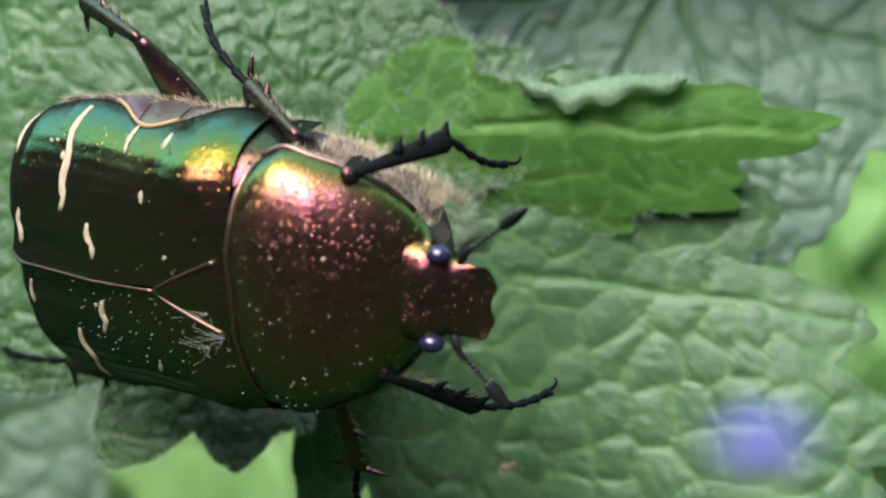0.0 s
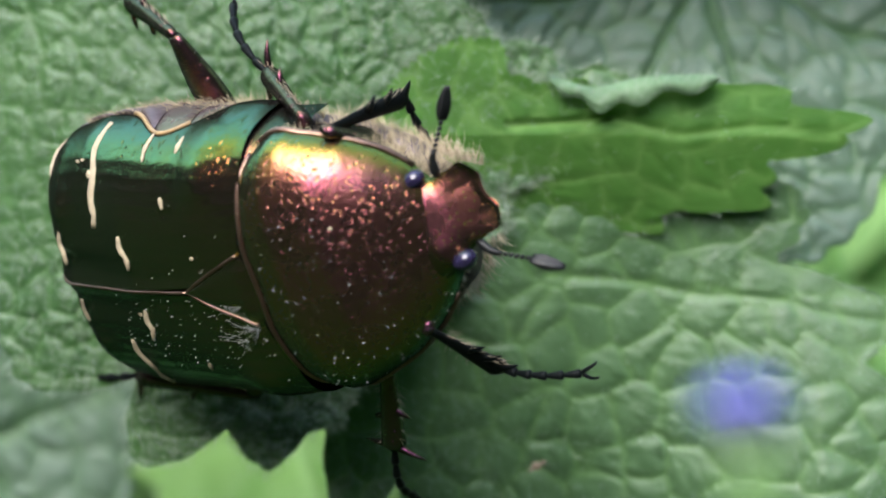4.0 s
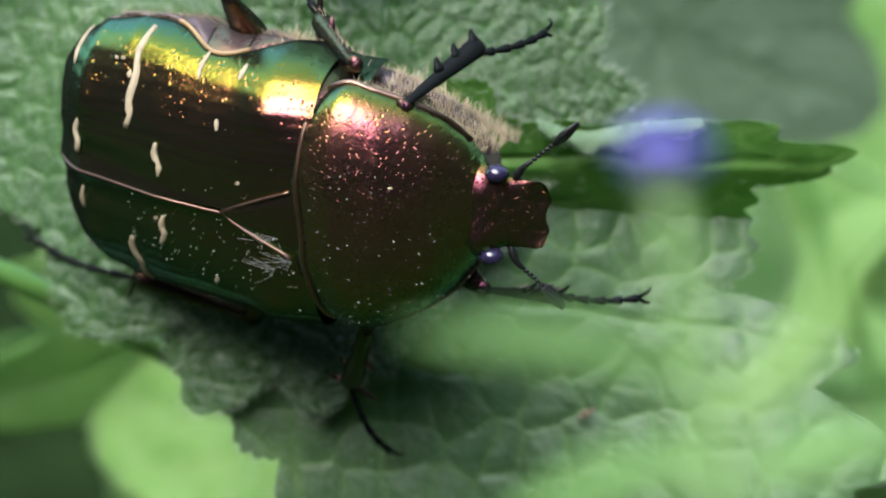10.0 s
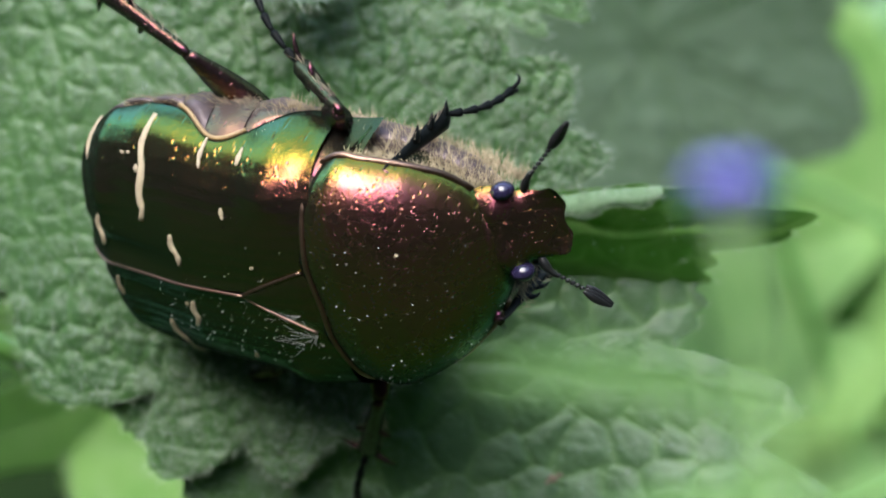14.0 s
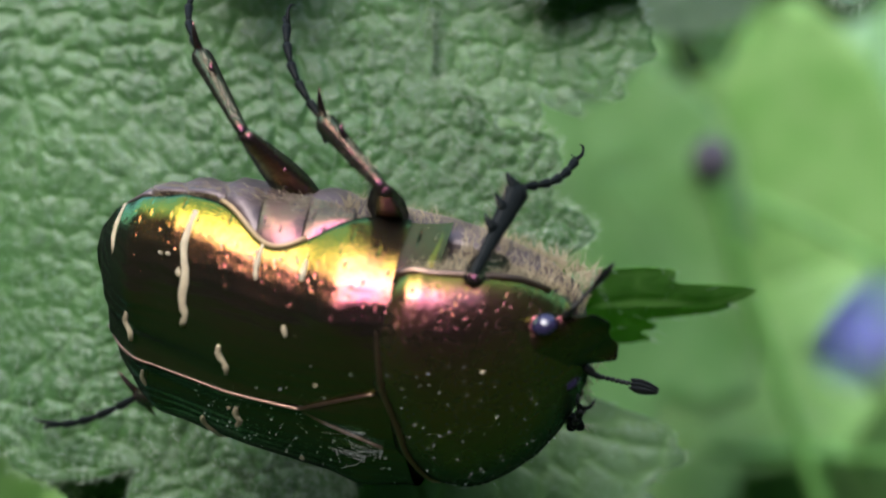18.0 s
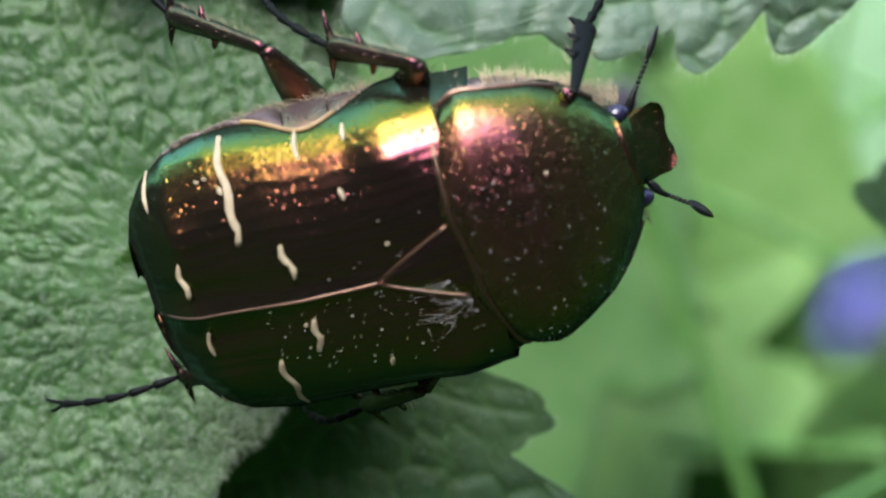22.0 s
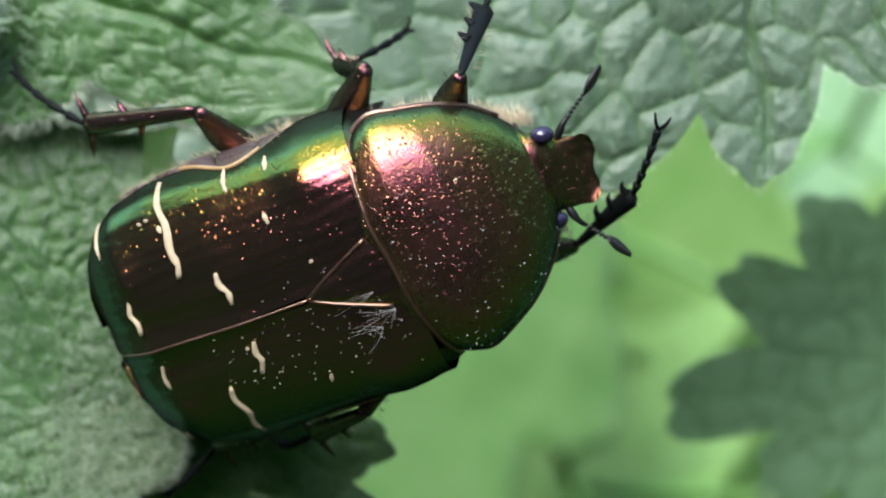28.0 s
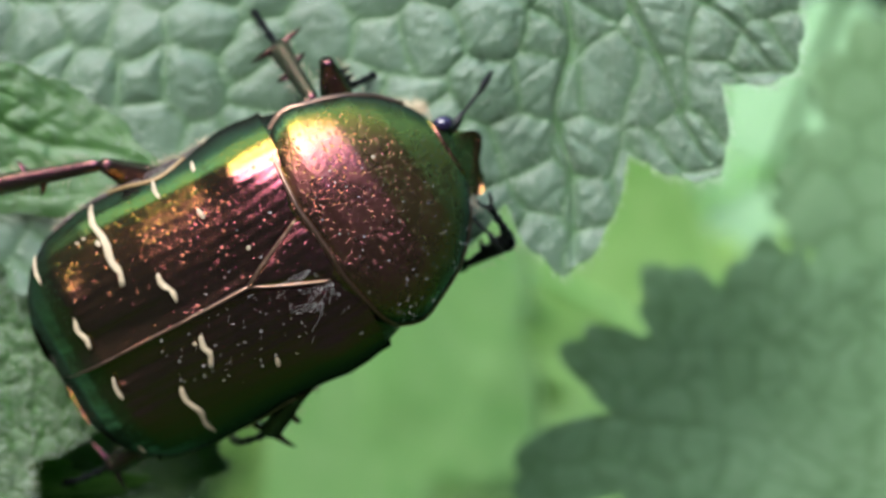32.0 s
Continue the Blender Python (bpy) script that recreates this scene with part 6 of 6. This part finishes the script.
    walk(legs[4][1], [(t, bone((a, b, c), (d, e, f))) for t, a, b, c, d, e, f in (
        (0, 4.74, -3.93, 0.82, 4.28, -7.32, -0.58), (0.5, 4.85, -4.02, 0.69, 4.31, -7.35, -0.83), (1, 4.92, -4.12, 0.57, 4.49, -7.47, -0.94), (2, 4.94, -3.83, 0.64, 4.16, -7.34, -0.23), (4, 4.81, -4.07, 0.71, 3.44, -7.41, -0.12), (7, 4.14, -4.71, 1.02, 2.92, -7.82, -0.55), (9, 4.16, -5.34, 0.59, 2.96, -8.43, -1.05), (11, 4.18, -4.51, 1.08, 2.86, -7.77, -0.08), (13, 3.39, -4.93, 1.33, 1.64, -7.87, -0.06), (14.5, 2.08, -6.50, 0.26, 0.55, -9.81, -0.33), (16, 0.71, -6.97, -1.61, -0.61, -10.42, -1.52), (19, 2.16, -6.96, -0.65, -0.15, -8.95, -2.74), (20, 1.09, -6.22, 0.46, -1.29, -8.00, -1.74), (21, 0.18, -4.95, 1.11, -2.04, -6.22, -1.56), (25, -0.10, -4.81, 1.00, -2.94, -6.07, -1.01), (28, -0.26, -4.94, 0.80, -2.82, -5.79, -1.73), (30, 0.70, -4.66, 1.49, -1.68, -5.57, -1.19), (32, -0.16, -4.40, 1.14, -2.21, -5.62, -1.69),)])
    walk(legs[4][2], [(t, bone((a, b, c), (d, e, f))) for t, a, b, c, d, e, f in (
        (0, 4.28, -7.32, -0.58, 2.87, -10.21, -3.12), (0.5, 4.31, -7.35, -0.83, 4.94, -10.90, -2.78), (1, 4.49, -7.47, -0.94, 5.11, -10.90, -3.10), (2, 4.16, -7.34, -0.23, 2.86, -10.31, -2.75), (4, 3.44, -7.41, -0.12, 1.90, -10.51, -2.31), (7, 2.92, -7.82, -0.55, 2.90, -11.25, -2.79), (9, 2.96, -8.43, -1.05, 3.93, -11.96, -2.92), (11, 2.86, -7.77, -0.08, 3.05, -11.51, -1.75), (13, 1.64, -7.87, -0.06, -0.01, -11.38, -1.38), (14.5, 0.55, -9.81, -0.33, -1.29, -13.31, -1.40), (16, -0.61, -10.42, -1.52, -2.69, -13.88, -2.39), (19, -0.15, -8.95, -2.74, -2.61, -11.25, -5.08), (20, -1.29, -8.00, -1.74, -3.73, -9.77, -4.53), (21, -2.04, -6.22, -1.56, -4.36, -7.34, -4.76), (25, -2.94, -6.07, -1.01, -5.66, -7.66, -3.64), (28, -2.82, -5.79, -1.73, -4.98, -6.59, -5.12), (30, -1.68, -5.57, -1.19, -3.76, -6.30, -4.65), (32, -2.21, -5.62, -1.69, -3.90, -5.76, -5.43),)])
    walk(legs[5][0], [(t, bone((a, b, c), (d, e, f))) for t, a, b, c, d, e, f in (
        (0, -0.40, -3.00, -2.20, -3.63, -5.06, -0.48), (0.5, -0.40, -3.00, -2.20, -3.41, -5.80, -1.34), (1, -0.40, -3.00, -2.20, -3.27, -5.99, -1.53), (2, -0.40, -3.00, -2.20, -3.49, -5.82, -1.84), (4, -0.40, -3.00, -2.20, -3.08, -6.20, -1.76), (7, -0.40, -3.00, -2.20, -1.16, -7.13, -2.22), (9, -0.40, -3.00, -2.20, -0.43, -7.20, -2.26), (11, -0.40, -3.00, -2.20, -2.29, -6.72, -1.73), (13, -0.40, -3.00, -2.20, -2.02, -6.80, -1.43), (16, -0.40, -3.00, -2.20, -3.38, -4.85, 0.10), (17.5, -0.40, -3.00, -2.20, -3.94, -3.98, -0.17), (19, -0.40, -3.00, -2.20, -3.83, -4.03, 0.00), (21, -0.40, -3.00, -2.20, -4.07, -3.63, -0.26), (23, -0.40, -3.00, -2.20, -4.29, -3.48, -0.69), (25, -0.40, -3.00, -2.20, -3.42, -4.79, 0.10), (28, -0.40, -3.00, -2.20, -3.15, -4.35, 0.67), (30, -0.40, -3.00, -2.20, -3.79, -3.72, 0.17), (32, -0.40, -3.00, -2.20, -3.91, -3.68, -0.00),)])
    walk(legs[5][1], [(t, bone((a, b, c), (d, e, f))) for t, a, b, c, d, e, f in (
        (0, -3.63, -5.06, -0.48, -7.87, -5.48, -2.21), (0.5, -3.41, -5.80, -1.34, -7.80, -6.00, -2.71), (1, -3.27, -5.99, -1.53, -7.76, -5.85, -2.52), (2, -3.49, -5.82, -1.84, -7.98, -4.90, -2.32), (4, -3.08, -6.20, -1.76, -7.55, -5.14, -1.45), (7, -1.16, -7.13, -2.22, -5.56, -5.98, -1.50), (9, -0.43, -7.20, -2.26, -4.88, -6.17, -1.74), (11, -2.29, -6.72, -1.73, -6.80, -5.85, -1.66), (13, -2.02, -6.80, -1.43, -6.34, -8.09, -2.35), (16, -3.38, -4.85, 0.10, -7.19, -7.07, -1.22), (17.5, -3.94, -3.98, -0.17, -7.91, -5.80, -1.61), (19, -3.83, -4.03, 0.00, -7.79, -5.95, -1.33), (21, -4.07, -3.63, -0.26, -8.18, -4.17, -2.25), (23, -4.29, -3.48, -0.69, -8.00, -3.89, -3.38), (25, -3.42, -4.79, 0.10, -7.01, -6.29, -2.36), (28, -3.15, -4.35, 0.67, -6.33, -5.14, -2.56), (30, -3.79, -3.72, 0.17, -7.47, -4.40, -2.51), (32, -3.91, -3.68, -0.00, -7.85, -3.95, -2.37),)])
    walk(legs[5][2], [(t, bone((a, b, c), (d, e, f))) for t, a, b, c, d, e, f in (
        (0, -7.87, -5.48, -2.21, -12.25, -5.72, -3.56), (0.5, -7.80, -6.00, -2.71, -12.17, -7.22, -3.49), (1, -7.76, -5.85, -2.52, -12.03, -7.06, -3.70), (2, -7.98, -4.90, -2.32, -12.20, -5.83, -3.86), (4, -7.55, -5.14, -1.45, -11.71, -5.65, -3.34), (7, -5.56, -5.98, -1.50, -10.00, -6.72, -2.45), (9, -4.88, -6.17, -1.74, -9.37, -6.15, -2.73), (11, -6.80, -5.85, -1.66, -11.32, -5.04, -1.93), (13, -6.34, -8.09, -2.35, -10.17, -10.63, -2.37), (16, -7.19, -7.07, -1.22, -11.35, -8.99, -0.73), (17.5, -7.91, -5.80, -1.61, -11.88, -8.12, -1.89), (19, -7.79, -5.95, -1.33, -12.02, -7.76, -1.08), (21, -8.18, -4.17, -2.25, -12.26, -4.76, -4.29), (23, -8.00, -3.89, -3.38, -12.59, -3.78, -3.00), (25, -7.01, -6.29, -2.36, -11.54, -6.90, -2.83), (28, -6.33, -5.14, -2.56, -9.73, -6.95, -5.06), (30, -7.47, -4.40, -2.51, -9.16, -5.33, -6.69), (32, -7.85, -3.95, -2.37, -10.43, -4.11, -6.19),)])

motions()
